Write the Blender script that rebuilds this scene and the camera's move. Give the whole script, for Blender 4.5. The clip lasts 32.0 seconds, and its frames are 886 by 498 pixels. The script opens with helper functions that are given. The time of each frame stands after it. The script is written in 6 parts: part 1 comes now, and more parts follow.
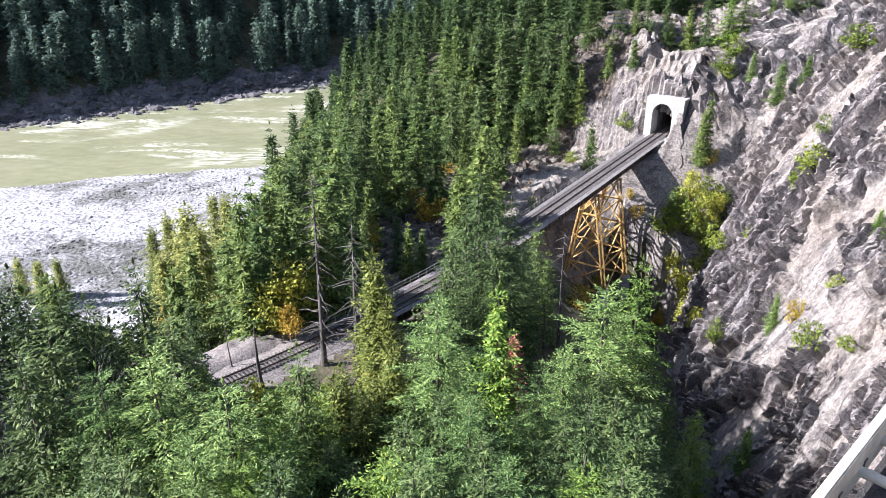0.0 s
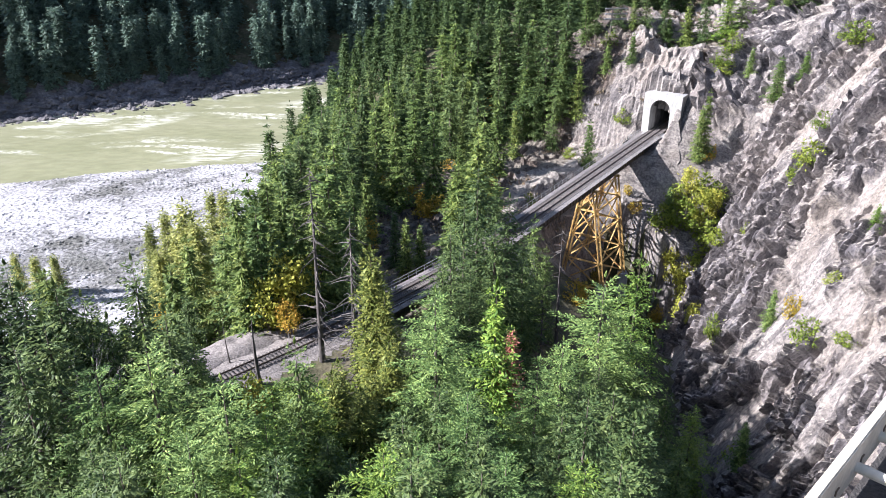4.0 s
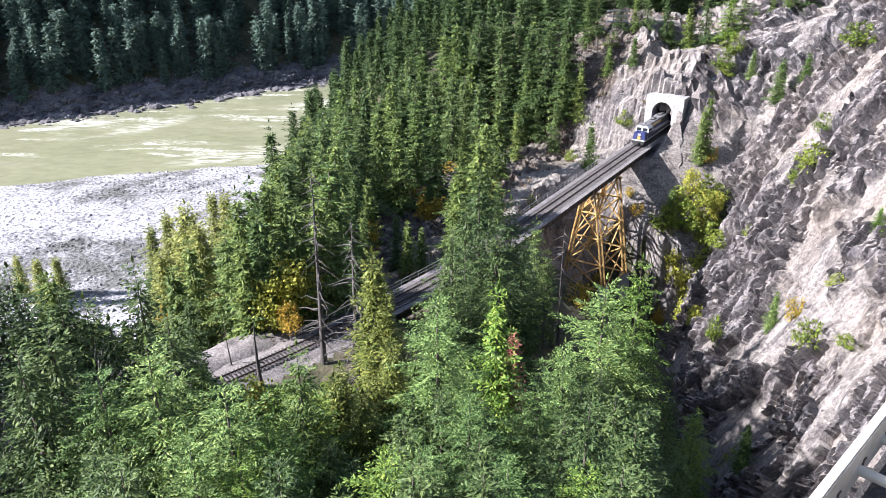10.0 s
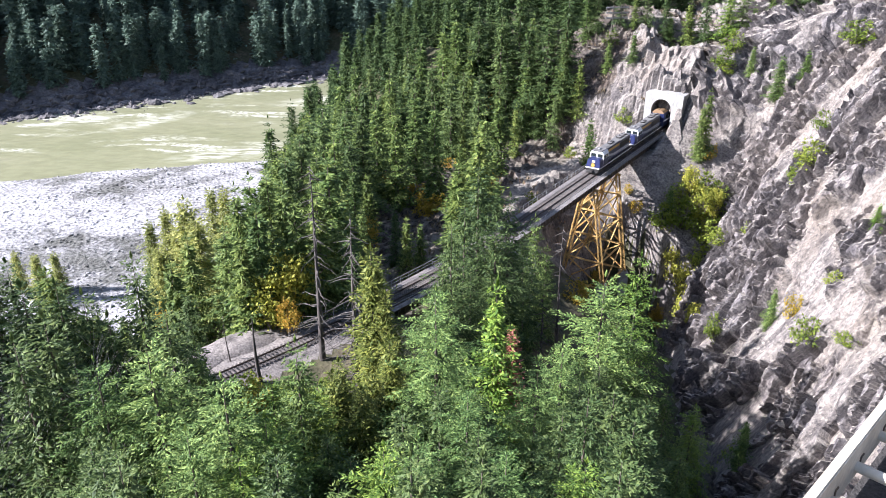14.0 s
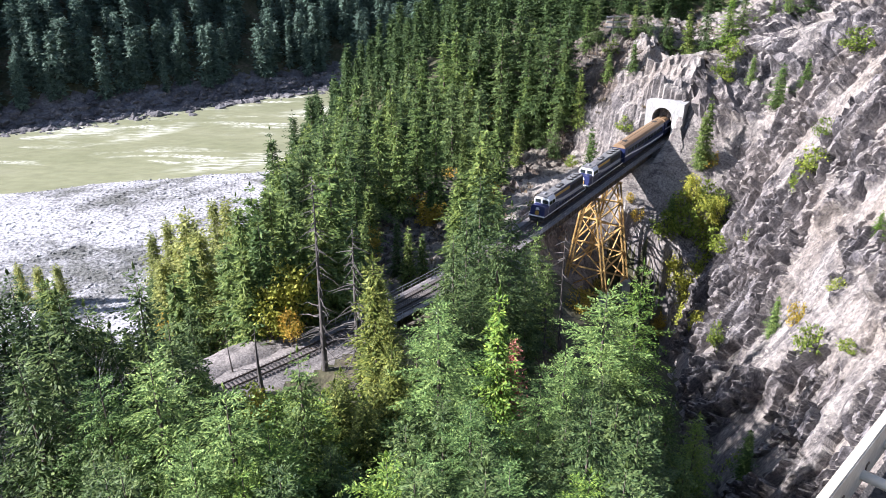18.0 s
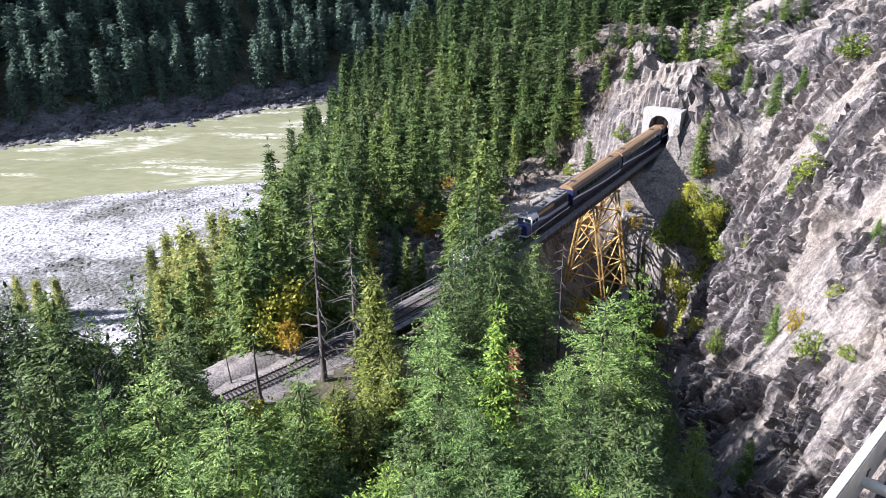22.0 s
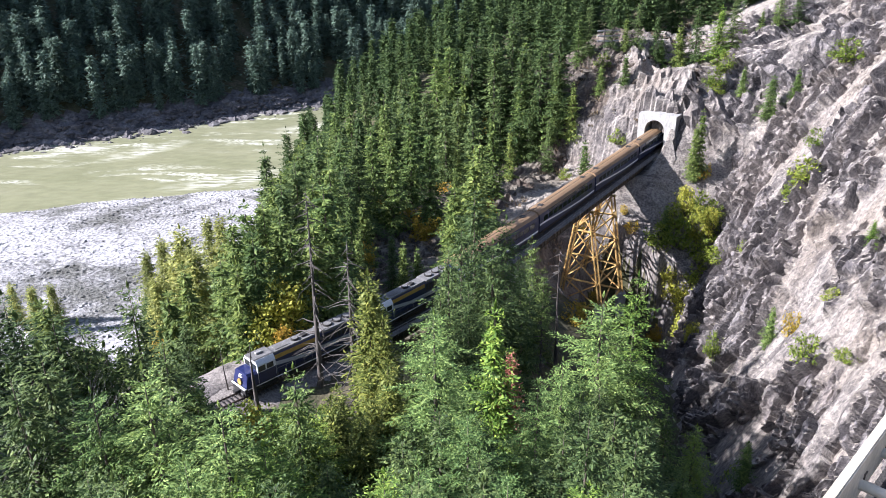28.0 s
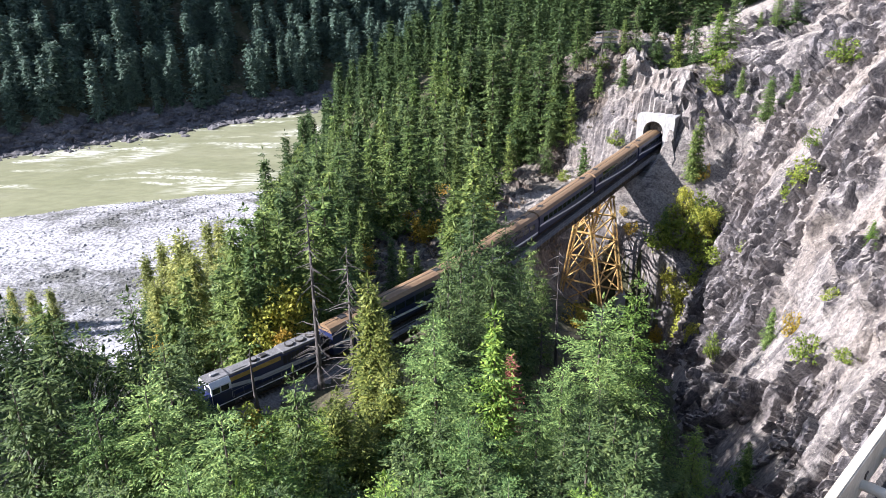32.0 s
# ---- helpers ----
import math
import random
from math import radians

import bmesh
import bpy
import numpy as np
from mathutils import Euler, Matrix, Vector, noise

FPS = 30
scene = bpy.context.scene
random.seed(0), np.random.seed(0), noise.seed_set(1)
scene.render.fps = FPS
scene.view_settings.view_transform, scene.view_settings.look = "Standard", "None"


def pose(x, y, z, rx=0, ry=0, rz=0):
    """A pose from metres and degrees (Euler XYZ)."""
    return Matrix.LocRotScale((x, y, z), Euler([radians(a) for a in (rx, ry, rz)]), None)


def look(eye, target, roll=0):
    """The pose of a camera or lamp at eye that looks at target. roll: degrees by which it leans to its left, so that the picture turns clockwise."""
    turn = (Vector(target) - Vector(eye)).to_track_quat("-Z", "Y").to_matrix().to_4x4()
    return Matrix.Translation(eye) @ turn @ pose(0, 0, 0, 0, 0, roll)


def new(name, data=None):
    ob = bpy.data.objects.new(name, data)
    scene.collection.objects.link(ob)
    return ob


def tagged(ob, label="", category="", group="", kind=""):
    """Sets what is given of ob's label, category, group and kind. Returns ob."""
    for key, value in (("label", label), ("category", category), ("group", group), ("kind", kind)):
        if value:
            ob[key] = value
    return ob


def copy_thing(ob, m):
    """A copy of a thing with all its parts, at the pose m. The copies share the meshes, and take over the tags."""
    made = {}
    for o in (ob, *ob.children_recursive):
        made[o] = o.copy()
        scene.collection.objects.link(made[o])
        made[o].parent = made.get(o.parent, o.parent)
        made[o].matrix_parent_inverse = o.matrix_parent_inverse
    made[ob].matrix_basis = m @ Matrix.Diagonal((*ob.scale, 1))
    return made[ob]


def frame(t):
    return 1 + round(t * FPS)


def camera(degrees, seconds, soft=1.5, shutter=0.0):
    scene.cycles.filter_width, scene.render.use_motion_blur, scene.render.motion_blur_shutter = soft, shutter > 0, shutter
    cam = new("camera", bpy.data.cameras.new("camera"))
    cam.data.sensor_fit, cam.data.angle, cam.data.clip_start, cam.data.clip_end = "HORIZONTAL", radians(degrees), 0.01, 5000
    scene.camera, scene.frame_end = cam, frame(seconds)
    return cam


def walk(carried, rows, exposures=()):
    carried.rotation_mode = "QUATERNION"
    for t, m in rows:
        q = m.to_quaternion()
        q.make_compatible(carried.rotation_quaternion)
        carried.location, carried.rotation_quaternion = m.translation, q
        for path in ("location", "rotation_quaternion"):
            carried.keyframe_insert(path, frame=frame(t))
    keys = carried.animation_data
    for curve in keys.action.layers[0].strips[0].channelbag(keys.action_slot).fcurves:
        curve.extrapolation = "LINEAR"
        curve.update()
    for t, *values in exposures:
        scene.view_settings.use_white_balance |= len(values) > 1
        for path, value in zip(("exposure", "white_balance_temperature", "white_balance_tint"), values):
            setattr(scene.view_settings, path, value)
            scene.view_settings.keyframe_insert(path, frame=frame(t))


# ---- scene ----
cam = camera(60, 32.0, soft=0.45)
walk(cam, [
    (0, pose(-0.0051, -0.0072, 53.5061, 65.259, 0.090, 0.141)),
    (0.5, pose(0.0027, 0.0045, 53.4989, 65.063, 0.026, 0.056)),
    (1, pose(-0.0044, -0.0045, 53.5064, 65.061, 0.024, 0.054)),
    (1.5, pose(-0.0098, -0.0149, 53.5106, 65.157, 0.033, -0.003)),
    (2, pose(-0.0073, -0.0097, 53.5096, 64.936, 0.003, -0.002)),
    (2.5, pose(0.0032, 0.0036, 53.4975, 64.813, -0.051, -0.014)),
    (3, pose(-0.0053, -0.0077, 53.5065, 64.859, -0.044, 0.003)),
    (3.5, pose(-0.0097, -0.0123, 53.5101, 64.992, -0.010, 0.015)),
    (5.5, pose(-0.0051, -0.0054, 53.5060, 64.883, -0.009, 0.003)),
    (6, pose(-0.0000, -0.0000, 53.5000, 65.000, -0.000, 0.000)),
    (6.5, pose(-0.0030, -0.0045, 53.5040, 64.996, 0.002, 0.000)),
    (7, pose(-0.0013, -0.0015, 53.5012, 64.994, -0.012, 0.004)),
    (7.5, pose(-0.0100, -0.0114, 53.5080, 65.052, 0.009, 0.002)),
    (8, pose(-0.0012, -0.0015, 53.5016, 64.978, 0.006, 0.059)),
    (8.5, pose(-0.0128, -0.0167, 53.5140, 65.048, 0.021, 0.058)),
    (9, pose(0.0033, 0.0017, 53.4961, 65.112, 0.030, 0.114)),
    (9.5, pose(0.0014, 0.0014, 53.4995, 65.105, 0.045, 0.117)),
    (10, pose(-0.0009, -0.0016, 53.5050, 65.135, 0.069, 0.117)),
    (10.5, pose(-0.0009, -0.0029, 53.5026, 65.221, 0.083, 0.155)),
    (11, pose(-0.0047, -0.0058, 53.5063, 65.125, 0.051, 0.164)),
    (11.5, pose(-0.0068, -0.0088, 53.5084, 64.982, -0.005, 0.180)),
    (12, pose(0.0027, 0.0001, 53.5009, 64.863, -0.041, 0.139)),
    (12.5, pose(-0.0118, -0.0188, 53.5138, 64.608, -0.129, 0.174)),
    (13, pose(-0.0010, 0.0002, 53.5021, 64.728, -0.049, 0.124)),
    (13.5, pose(-0.0013, -0.0023, 53.5024, 64.838, -0.067, 0.140)),
    (14, pose(-0.0031, -0.0062, 53.5043, 64.884, -0.085, 0.093)),
    (14.5, pose(-0.0056, -0.0072, 53.5058, 64.874, -0.101, 0.077)),
    (16.5, pose(-0.0027, -0.0051, 53.5034, 65.255, 0.045, 0.048)),
    (17, pose(-0.0019, -0.0051, 53.5063, 65.205, 0.092, 0.093)),
    (17.5, pose(0.0074, 0.0122, 53.4930, 65.338, 0.142, 0.065)),
    (18, pose(-0.0012, -0.0023, 53.5036, 65.591, 0.289, 0.086)),
    (18.5, pose(0.0003, -0.0009, 53.5032, 65.727, 0.297, 0.014)),
    (19, pose(-0.0051, -0.0099, 53.5066, 65.857, 0.311, -0.020)),
    (19.5, pose(0.0073, 0.0104, 53.4941, 65.965, 0.334, -0.131)),
    (20, pose(-0.0036, -0.0075, 53.5060, 65.986, 0.439, -0.038)),
    (20.5, pose(-0.0010, 0.0017, 53.5002, 66.117, 0.537, -0.074)),
    (21, pose(0.0046, 0.0033, 53.4971, 66.149, 0.601, -0.070)),
    (21.5, pose(-0.0059, -0.0097, 53.5079, 66.253, 0.614, -0.186)),
    (22, pose(0.0028, 0.0044, 53.4985, 66.273, 0.630, -0.189)),
    (22.5, pose(-0.0031, -0.0056, 53.5043, 66.189, 0.581, -0.257)),
    (23, pose(-0.0072, -0.0125, 53.5081, 66.445, 0.696, -0.179)),
    (23.5, pose(0.0065, 0.0089, 53.4933, 66.500, 0.722, -0.207)),
    (24, pose(0.0046, 0.0066, 53.4967, 66.442, 0.702, -0.260)),
    (24.5, pose(-0.0054, -0.0098, 53.5090, 66.448, 0.687, -0.284)),
    (25, pose(-0.0052, -0.0094, 53.5073, 66.553, 0.706, -0.394)),
    (25.5, pose(-0.0027, -0.0060, 53.5062, 66.696, 0.727, -0.514)),
    (27.5, pose(0.0031, 0.0027, 53.5005, 66.640, 0.742, -0.545)),
    (28, pose(-0.0039, -0.0075, 53.5061, 66.668, 0.769, -0.543)),
    (28.5, pose(-0.0077, -0.0101, 53.5138, 66.805, 0.807, -0.586)),
    (29, pose(-0.0037, -0.0050, 53.5062, 67.007, 0.903, -0.606)),
    (29.5, pose(-0.0031, -0.0044, 53.5073, 67.005, 0.888, -0.687)),
    (30, pose(-0.0111, -0.0184, 53.5168, 66.910, 0.828, -0.739)),
    (30.5, pose(-0.0042, -0.0063, 53.5077, 66.861, 0.877, -0.761)),
    (31, pose(-0.0018, -0.0038, 53.5041, 66.929, 0.942, -0.772)),
    (31.5, pose(-0.0088, -0.0115, 53.5116, 66.886, 0.968, -0.773)),
    (32, pose(-0.0045, -0.0089, 53.5070, 66.822, 1.035, -0.694)),
], [(0, 1.56, 6250, 17), (14, 1.56, 6250, 17), (19, 1.48, 6250, 17), (25, 1.44, 6250, 17), (32, 1.47, 6250, 17)])

# ---- sky, sun, exposure ----
SUN_WAY, SUN_EL = (-0.987, -0.16), 32.5              # where the sun stands: plan direction, degrees up
world = bpy.data.worlds.new("sky")
scene.world = world
world.use_nodes = True
sky = world.node_tree.nodes.new("ShaderNodeTexSky")
sky.sky_type, sky.sun_disc = "NISHITA", False
sky.sun_elevation, sky.sun_rotation = radians(SUN_EL), math.atan2(SUN_WAY[0], SUN_WAY[1])
background = world.node_tree.nodes["Background"]
background.inputs[1].default_value = 0.08
world.node_tree.links.new(sky.outputs[0], background.inputs[0])
sun = new("sun", bpy.data.lights.new("sun", "SUN"))
sun.data.energy, sun.data.angle, sun.data.color = 5.0, radians(0.53), (1.0, 0.99, 0.985)
sun.matrix_world = look((-200, 60, 200), (-200 - SUN_WAY[0] * 100, 60 - SUN_WAY[1] * 100, 200 - 100 * math.tan(radians(SUN_EL))))


# ---- materials ----
def material(name, stops, scale=1.0, rough=0.8, metal=0.0, bump=0.3, fine=8.0, per_object=0.0, per_island=0.0, thin=0.0, stretch=(1, 1, 1), detail=6.0,
             distance=0.05, mottle=0.25, fine_tint=0.35):
    """A grained surface: stops are (place, colour) along a large noise, a fine noise darkens and lifts it and gives the relief."""
    m = bpy.data.materials.new(name)
    m.use_nodes = True
    nt = m.node_tree
    N, L = nt.nodes, nt.links
    bsdf = N["Principled BSDF"]
    co = N.new("ShaderNodeTexCoord")
    mp = N.new("ShaderNodeMapping")
    mp.inputs["Scale"].default_value = stretch
    L.new(co.outputs["Object"], mp.inputs[0])
    big = N.new("ShaderNodeTexNoise")
    big.inputs["Scale"].default_value, big.inputs["Detail"].default_value = scale, detail
    big.inputs["Roughness"].default_value = 0.65
    L.new(mp.outputs[0], big.inputs["Vector"])
    ramp = N.new("ShaderNodeValToRGB")
    el = ramp.color_ramp.elements
    while len(el) < len(stops):
        el.new(0.5)
    for e, (p, c) in zip(el, stops):
        e.position, e.color = p, (*c, 1)
    L.new(big.outputs[0], ramp.inputs[0])
    small = N.new("ShaderNodeTexNoise")
    small.inputs["Scale"].default_value, small.inputs["Detail"].default_value = fine, 5.0
    L.new(mp.outputs[0], small.inputs["Vector"])
    tint = N.new("ShaderNodeMapRange")
    tint.inputs["From Min"].default_value, tint.inputs["From Max"].default_value = 0.3, 0.7
    tint.inputs["To Min"].default_value, tint.inputs["To Max"].default_value = 1 - fine_tint, 1 + fine_tint
    L.new(small.outputs[0], tint.inputs[0])
    mul = N.new("ShaderNodeMix")
    mul.data_type, mul.blend_type = "RGBA", "MULTIPLY"
    mul.inputs["Factor"].default_value = 1.0
    L.new(ramp.outputs[0], mul.inputs["A"])
    L.new(tint.outputs[0], mul.inputs["B"])
    colour = mul.outputs["Result"]
    for amount, node, socket in ((per_object, "ShaderNodeObjectInfo", "Random"), (per_island, "ShaderNodeNewGeometry", "Random Per Island")):
        if amount:
            src = N.new(node)
            hsv = N.new("ShaderNodeHueSaturation")
            val = N.new("ShaderNodeMapRange")
            val.inputs["To Min"].default_value, val.inputs["To Max"].default_value = 1 - amount, 1 + amount
            L.new(src.outputs[socket], val.inputs[0])
            hue = N.new("ShaderNodeMapRange")
            hue.inputs["To Min"].default_value, hue.inputs["To Max"].default_value = 0.5 + amount * 0.05, 0.5 - amount * 0.05
            L.new(src.outputs[socket], hue.inputs[0])
            L.new(val.outputs[0], hsv.inputs["Value"])
            L.new(hue.outputs[0], hsv.inputs["Hue"])
            L.new(colour, hsv.inputs["Color"])
            colour = hsv.outputs[0]
    L.new(colour, bsdf.inputs["Base Color"])
    bsdf.inputs["Roughness"].default_value, bsdf.inputs["Metallic"].default_value = rough, metal
    if bump:
        b = N.new("ShaderNodeBump")
        b.inputs["Strength"].default_value, b.inputs["Distance"].default_value = bump, distance
        L.new(small.outputs[0], b.inputs["Height"])
        L.new(b.outputs[0], bsdf.inputs["Normal"])
    if thin:
        tr = N.new("ShaderNodeBsdfTranslucent")
        L.new(colour, tr.inputs[0])
        mx = N.new("ShaderNodeMixShader")
        mx.inputs[0].default_value = thin
        L.new(bsdf.outputs[0], mx.inputs[1])
        L.new(tr.outputs[0], mx.inputs[2])
        L.new(mx.outputs[0], N["Material Output"].inputs[0])
        bsdf.inputs["Specular IOR Level"].default_value = 0.25
    return m


def leafy(name, c, per_object=0.25, per_island=0.5, thin=0.16):
    d = tuple(v * 0.72 for v in c)
    return material(name, [(0.3, d), (0.7, c)], 0.35, 0.6, 0, 0, 3.0, per_object, per_island, thin)


FIR = leafy("fir_needles", (0.13, 0.20, 0.055))
FIR_BLUE = leafy("blue_green_needles", (0.165, 0.265, 0.078))
FIR_LIGHT = leafy("light_fir_needles", (0.19, 0.295, 0.055))
FIR_OLIVE = leafy("olive_fir_needles", (0.14, 0.20, 0.05))
FIR_DARK = leafy("dark_fir_needles", (0.088, 0.14, 0.045))
FIR_BRIGHT = leafy("young_fir_needles", (0.16, 0.27, 0.045))
CEDAR = leafy("cedar_sprays", (0.17, 0.205, 0.045))
# far needles pushed towards blue: the skylit shade is in the colour
FAR_FIR_BLUED = leafy("blued_far_fir_needles", (0.125, 0.19, 0.145), 0.2, 0.35, 0.2)
PALE_NEEDLES = leafy("pale_autumn_needles", (0.34, 0.37, 0.12), 0.2, 0.4, 0.35)
MAPLE_YELLOW = leafy("yellow_leaves", (0.50, 0.37, 0.06), 0.15, 0.4, 0.4)
MAPLE_LIME = leafy("yellow_green_leaves", (0.40, 0.42, 0.075), 0.2, 0.4, 0.4)
SHRUB = leafy("shrub_leaves", (0.20, 0.27, 0.045), 0.3, 0.4, 0.35)
RUST = leafy("rust_needles", (0.38, 0.19, 0.12), 0.15, 0.4, 0.2)
BRUSH = leafy("dry_brush", (0.24, 0.19, 0.12), 0.0, 0.55, 0.2)
TWIG = leafy("grey_twigs", (0.42, 0.39, 0.39), 0.1, 0.3, 0.0)
BARK = material("bark", [(0.3, (0.06, 0.048, 0.04)), (0.7, (0.17, 0.14, 0.12))], 2.0, 0.9, 0, 0.8, 12, 0.2, stretch=(1, 1, 0.2))
DEADWOOD = material("grey_dead_wood", [(0.3, (0.03, 0.026, 0.024)), (0.7, (0.13, 0.117, 0.108))], 2.5, 0.85, 0, 0.6, 14, 0.2, stretch=(1, 1, 0.15))


def rock_material(name, dark, mid, pale, warm, dirt, draw=1.0):
    """Fractured rock: slanting streaks, stained patches, fine cracks and a rough relief."""
    m = bpy.data.materials.new(name)
    m.use_nodes = True
    N, L = m.node_tree.nodes, m.node_tree.links
    bsdf = N["Principled BSDF"]
    bsdf.inputs["Roughness"].default_value = 0.9
    co = N.new("ShaderNodeTexCoord")

    axes = N.new("ShaderNodeCombineXYZ")                 # across the fall of the slope, along it, out of it
    for k, axis in enumerate(((0.2, 0.94, -0.27), (0.6, 0.12, 0.8), (-0.82, 0.16, 0.57))):
        dot = N.new("ShaderNodeVectorMath")
        dot.operation = "DOT_PRODUCT"
        dot.inputs[1].default_value = axis
        L.new(co.outputs["Object"], dot.inputs[0])
        L.new(dot.outputs["Value"], axes.inputs[k])

    def noise_at(scale, stretch, detail=8.0, rough=0.7):
        mp = N.new("ShaderNodeMapping")
        mp.inputs["Scale"].default_value = stretch
        L.new(axes.outputs[0], mp.inputs[0])
        n = N.new("ShaderNodeTexNoise")
        n.inputs["Scale"].default_value, n.inputs["Detail"].default_value, n.inputs["Roughness"].default_value = scale, detail, rough
        n.inputs["Distortion"].default_value = 0.25
        L.new(mp.outputs[0], n.inputs["Vector"])
        return n.outputs[0]

    def ramp(value, stops):
        r = N.new("ShaderNodeValToRGB")
        while len(r.color_ramp.elements) < len(stops):
            r.color_ramp.elements.new(0.5)
        for e, (at, c) in zip(r.color_ramp.elements, stops):
            e.position, e.color = at, (*c, 1)
        L.new(value, r.inputs[0])
        return r.outputs[0]

    def mixed(kind, factor, a, b):
        x = N.new("ShaderNodeMix")
        x.data_type, x.blend_type = "RGBA", kind
        if isinstance(factor, float):
            x.inputs["Factor"].default_value = factor
        else:
            L.new(factor, x.inputs["Factor"])
        L.new(a, x.inputs["A"])
        L.new(b, x.inputs["B"])
        return x.outputs["Result"]

    streak = noise_at(0.55, (1.0, min(1.0, 0.22 * draw), 0.6))
    patch = noise_at(0.07, (1, 0.6, 1), 5.0)
    grain = noise_at(3.4, (1, 0.45, 0.7))
    base = ramp(streak, [(0.38, dark), (0.5, mid), (0.60, pale)])
    stain = ramp(patch, [(0.42, (0, 0, 0)), (0.6, (1, 1, 1))])
    tone = ramp(grain, [(0.36, (0.42, 0.42, 0.45)), (0.62, (1.35, 1.34, 1.3))])
    warm_c = N.new("ShaderNodeRGB")
    warm_c.outputs[0].default_value = (*warm, 1)
    col = mixed("MIX", stain, base, mixed("MIX", 0.6, base, warm_c.outputs[0]))
    col = mixed("MULTIPLY", 1.0, col, tone)
    # pale dirt lies where the rock is flat enough to hold it
    geo = N.new("ShaderNodeNewGeometry")
    xyz = N.new("ShaderNodeSeparateXYZ")
    L.new(geo.outputs["True Normal"], xyz.inputs[0])
    add = N.new("ShaderNodeMath")
    add.operation = "MULTIPLY_ADD"
    add.inputs[1].default_value, add.inputs[2].default_value = 0.55, -0.27
    L.new(grain, add.inputs[0])
    sumz = N.new("ShaderNodeMath")
    L.new(xyz.outputs[2], sumz.inputs[0])
    L.new(add.outputs[0], sumz.inputs[1])
    flat = ramp(sumz.outputs[0], [(0.70, (0, 0, 0)), (0.90, (1, 1, 1))])
    dirt_c = N.new("ShaderNodeRGB")
    dirt_c.outputs[0].default_value = (*dirt, 1)
    col = mixed("MIX", flat, col, mixed("MULTIPLY", 0.6, dirt_c.outputs[0], tone))
    cleft = noise_at(0.9, (1.0, min(1.0, 0.16 * draw), 0.5), 9.0, 0.75)
    line = ramp(cleft, [(0.36, (0.42, 0.41, 0.44)), (0.46, (1, 1, 1))])
    col = mixed("MULTIPLY", 0.9, col, line)
    L.new(col, bsdf.inputs["Base Color"])
    normal = None
    for value, strength, dist in ((streak, 0.8, 0.35), (cleft, 0.9, 0.2), (grain, 1.0, 0.2)):
        b = N.new("ShaderNodeBump")
        b.inputs["Strength"].default_value, b.inputs["Distance"].default_value = strength, dist
        L.new(value, b.inputs["Height"])
        if normal is not None:
            L.new(normal, b.inputs["Normal"])
        normal = b.outputs[0]
    L.new(normal, bsdf.inputs["Normal"])
    return m


ROCK = rock_material("grey_crag", (0.055, 0.05, 0.055), (0.14, 0.129, 0.134), (0.245, 0.226, 0.222), (0.18, 0.152, 0.135), (0.31, 0.28, 0.245))
CHUTE = rock_material("pale_rock_and_dirt", (0.085, 0.076, 0.076), (0.19, 0.172, 0.163), (0.29, 0.267, 0.247), (0.25, 0.212, 0.178), (0.29, 0.262, 0.228))
SLOPE = rock_material("brown_rock_slope", (0.035, 0.031, 0.03), (0.085, 0.073, 0.064), (0.16, 0.14, 0.12), (0.12, 0.086, 0.063), (0.18, 0.157, 0.125), 4.0)
FOREST = material("forest_floor", [(0.3, (0.03, 0.04, 0.016)), (0.5, (0.065, 0.065, 0.03)), (0.7, (0.13, 0.105, 0.07))], 0.12, 0.95, 0, 1.0, 0.9, distance=0.4)
COBBLE = material("river_cobbles", [(0.38, (0.11, 0.11, 0.10)), (0.44, (0.19, 0.188, 0.185)), (0.49, (0.31, 0.305, 0.31)), (0.62, (0.42, 0.415, 0.425))], 0.035, 0.9, 0, 1.0, 0.9, distance=0.7, fine_tint=0.7, detail=14.0)
BANK = material("dark_bank_rock", [(0.3, (0.045, 0.045, 0.05)), (0.55, (0.12, 0.112, 0.115)), (0.75, (0.24, 0.235, 0.24))], 0.09, 0.9, 0, 1.0, 0.7, distance=0.6)
SCREE = material("grey_ballast", [(0.3, (0.12, 0.108, 0.10)), (0.6, (0.22, 0.198, 0.185)), (0.8, (0.29, 0.265, 0.245))], 0.35, 0.95, 0, 1.0, 4.0, distance=0.12, fine_tint=0.45)
CONCRETE = material("pale_concrete", [(0.3, (0.24, 0.235, 0.225)), (0.55, (0.36, 0.355, 0.345)), (0.75, (0.42, 0.415, 0.405))], 0.7, 0.85, 0, 0.3, 2.5, stretch=(1, 1, 0.35), fine_tint=0.2)
STEEL_BLACK = material("weathered_girder_paint", [(0.35, (0.05, 0.045, 0.04)), (0.6, (0.13, 0.10, 0.075)), (0.75, (0.24, 0.17, 0.10))], 0.6, 0.7, 0, 0.3, 7)
STEEL_YELLOW = material("rusty_yellow_steel", [(0.32, (0.18, 0.09, 0.035)), (0.45, (0.42, 0.26, 0.085)), (0.7, (0.58, 0.41, 0.17))], 0.7, 0.65, 0, 0.3, 6)
TIE = material("creosoted_timber", [(0.3, (0.045, 0.04, 0.04)), (0.7, (0.13, 0.115, 0.108))], 1.5, 0.9, 0, 0.6, 9, 0.2, 0.2)
DECKING = material("worn_grey_planks", [(0.3, (0.14, 0.125, 0.12)), (0.7, (0.25, 0.23, 0.22))], 0.8, 0.85, 0, 0.4, 9, stretch=(1, 1, 1))
RAIL = material("worn_rail", [(0.3, (0.055, 0.045, 0.04)), (0.7, (0.11, 0.085, 0.07))], 1.0, 0.5, 0.5, 0.2, 9)
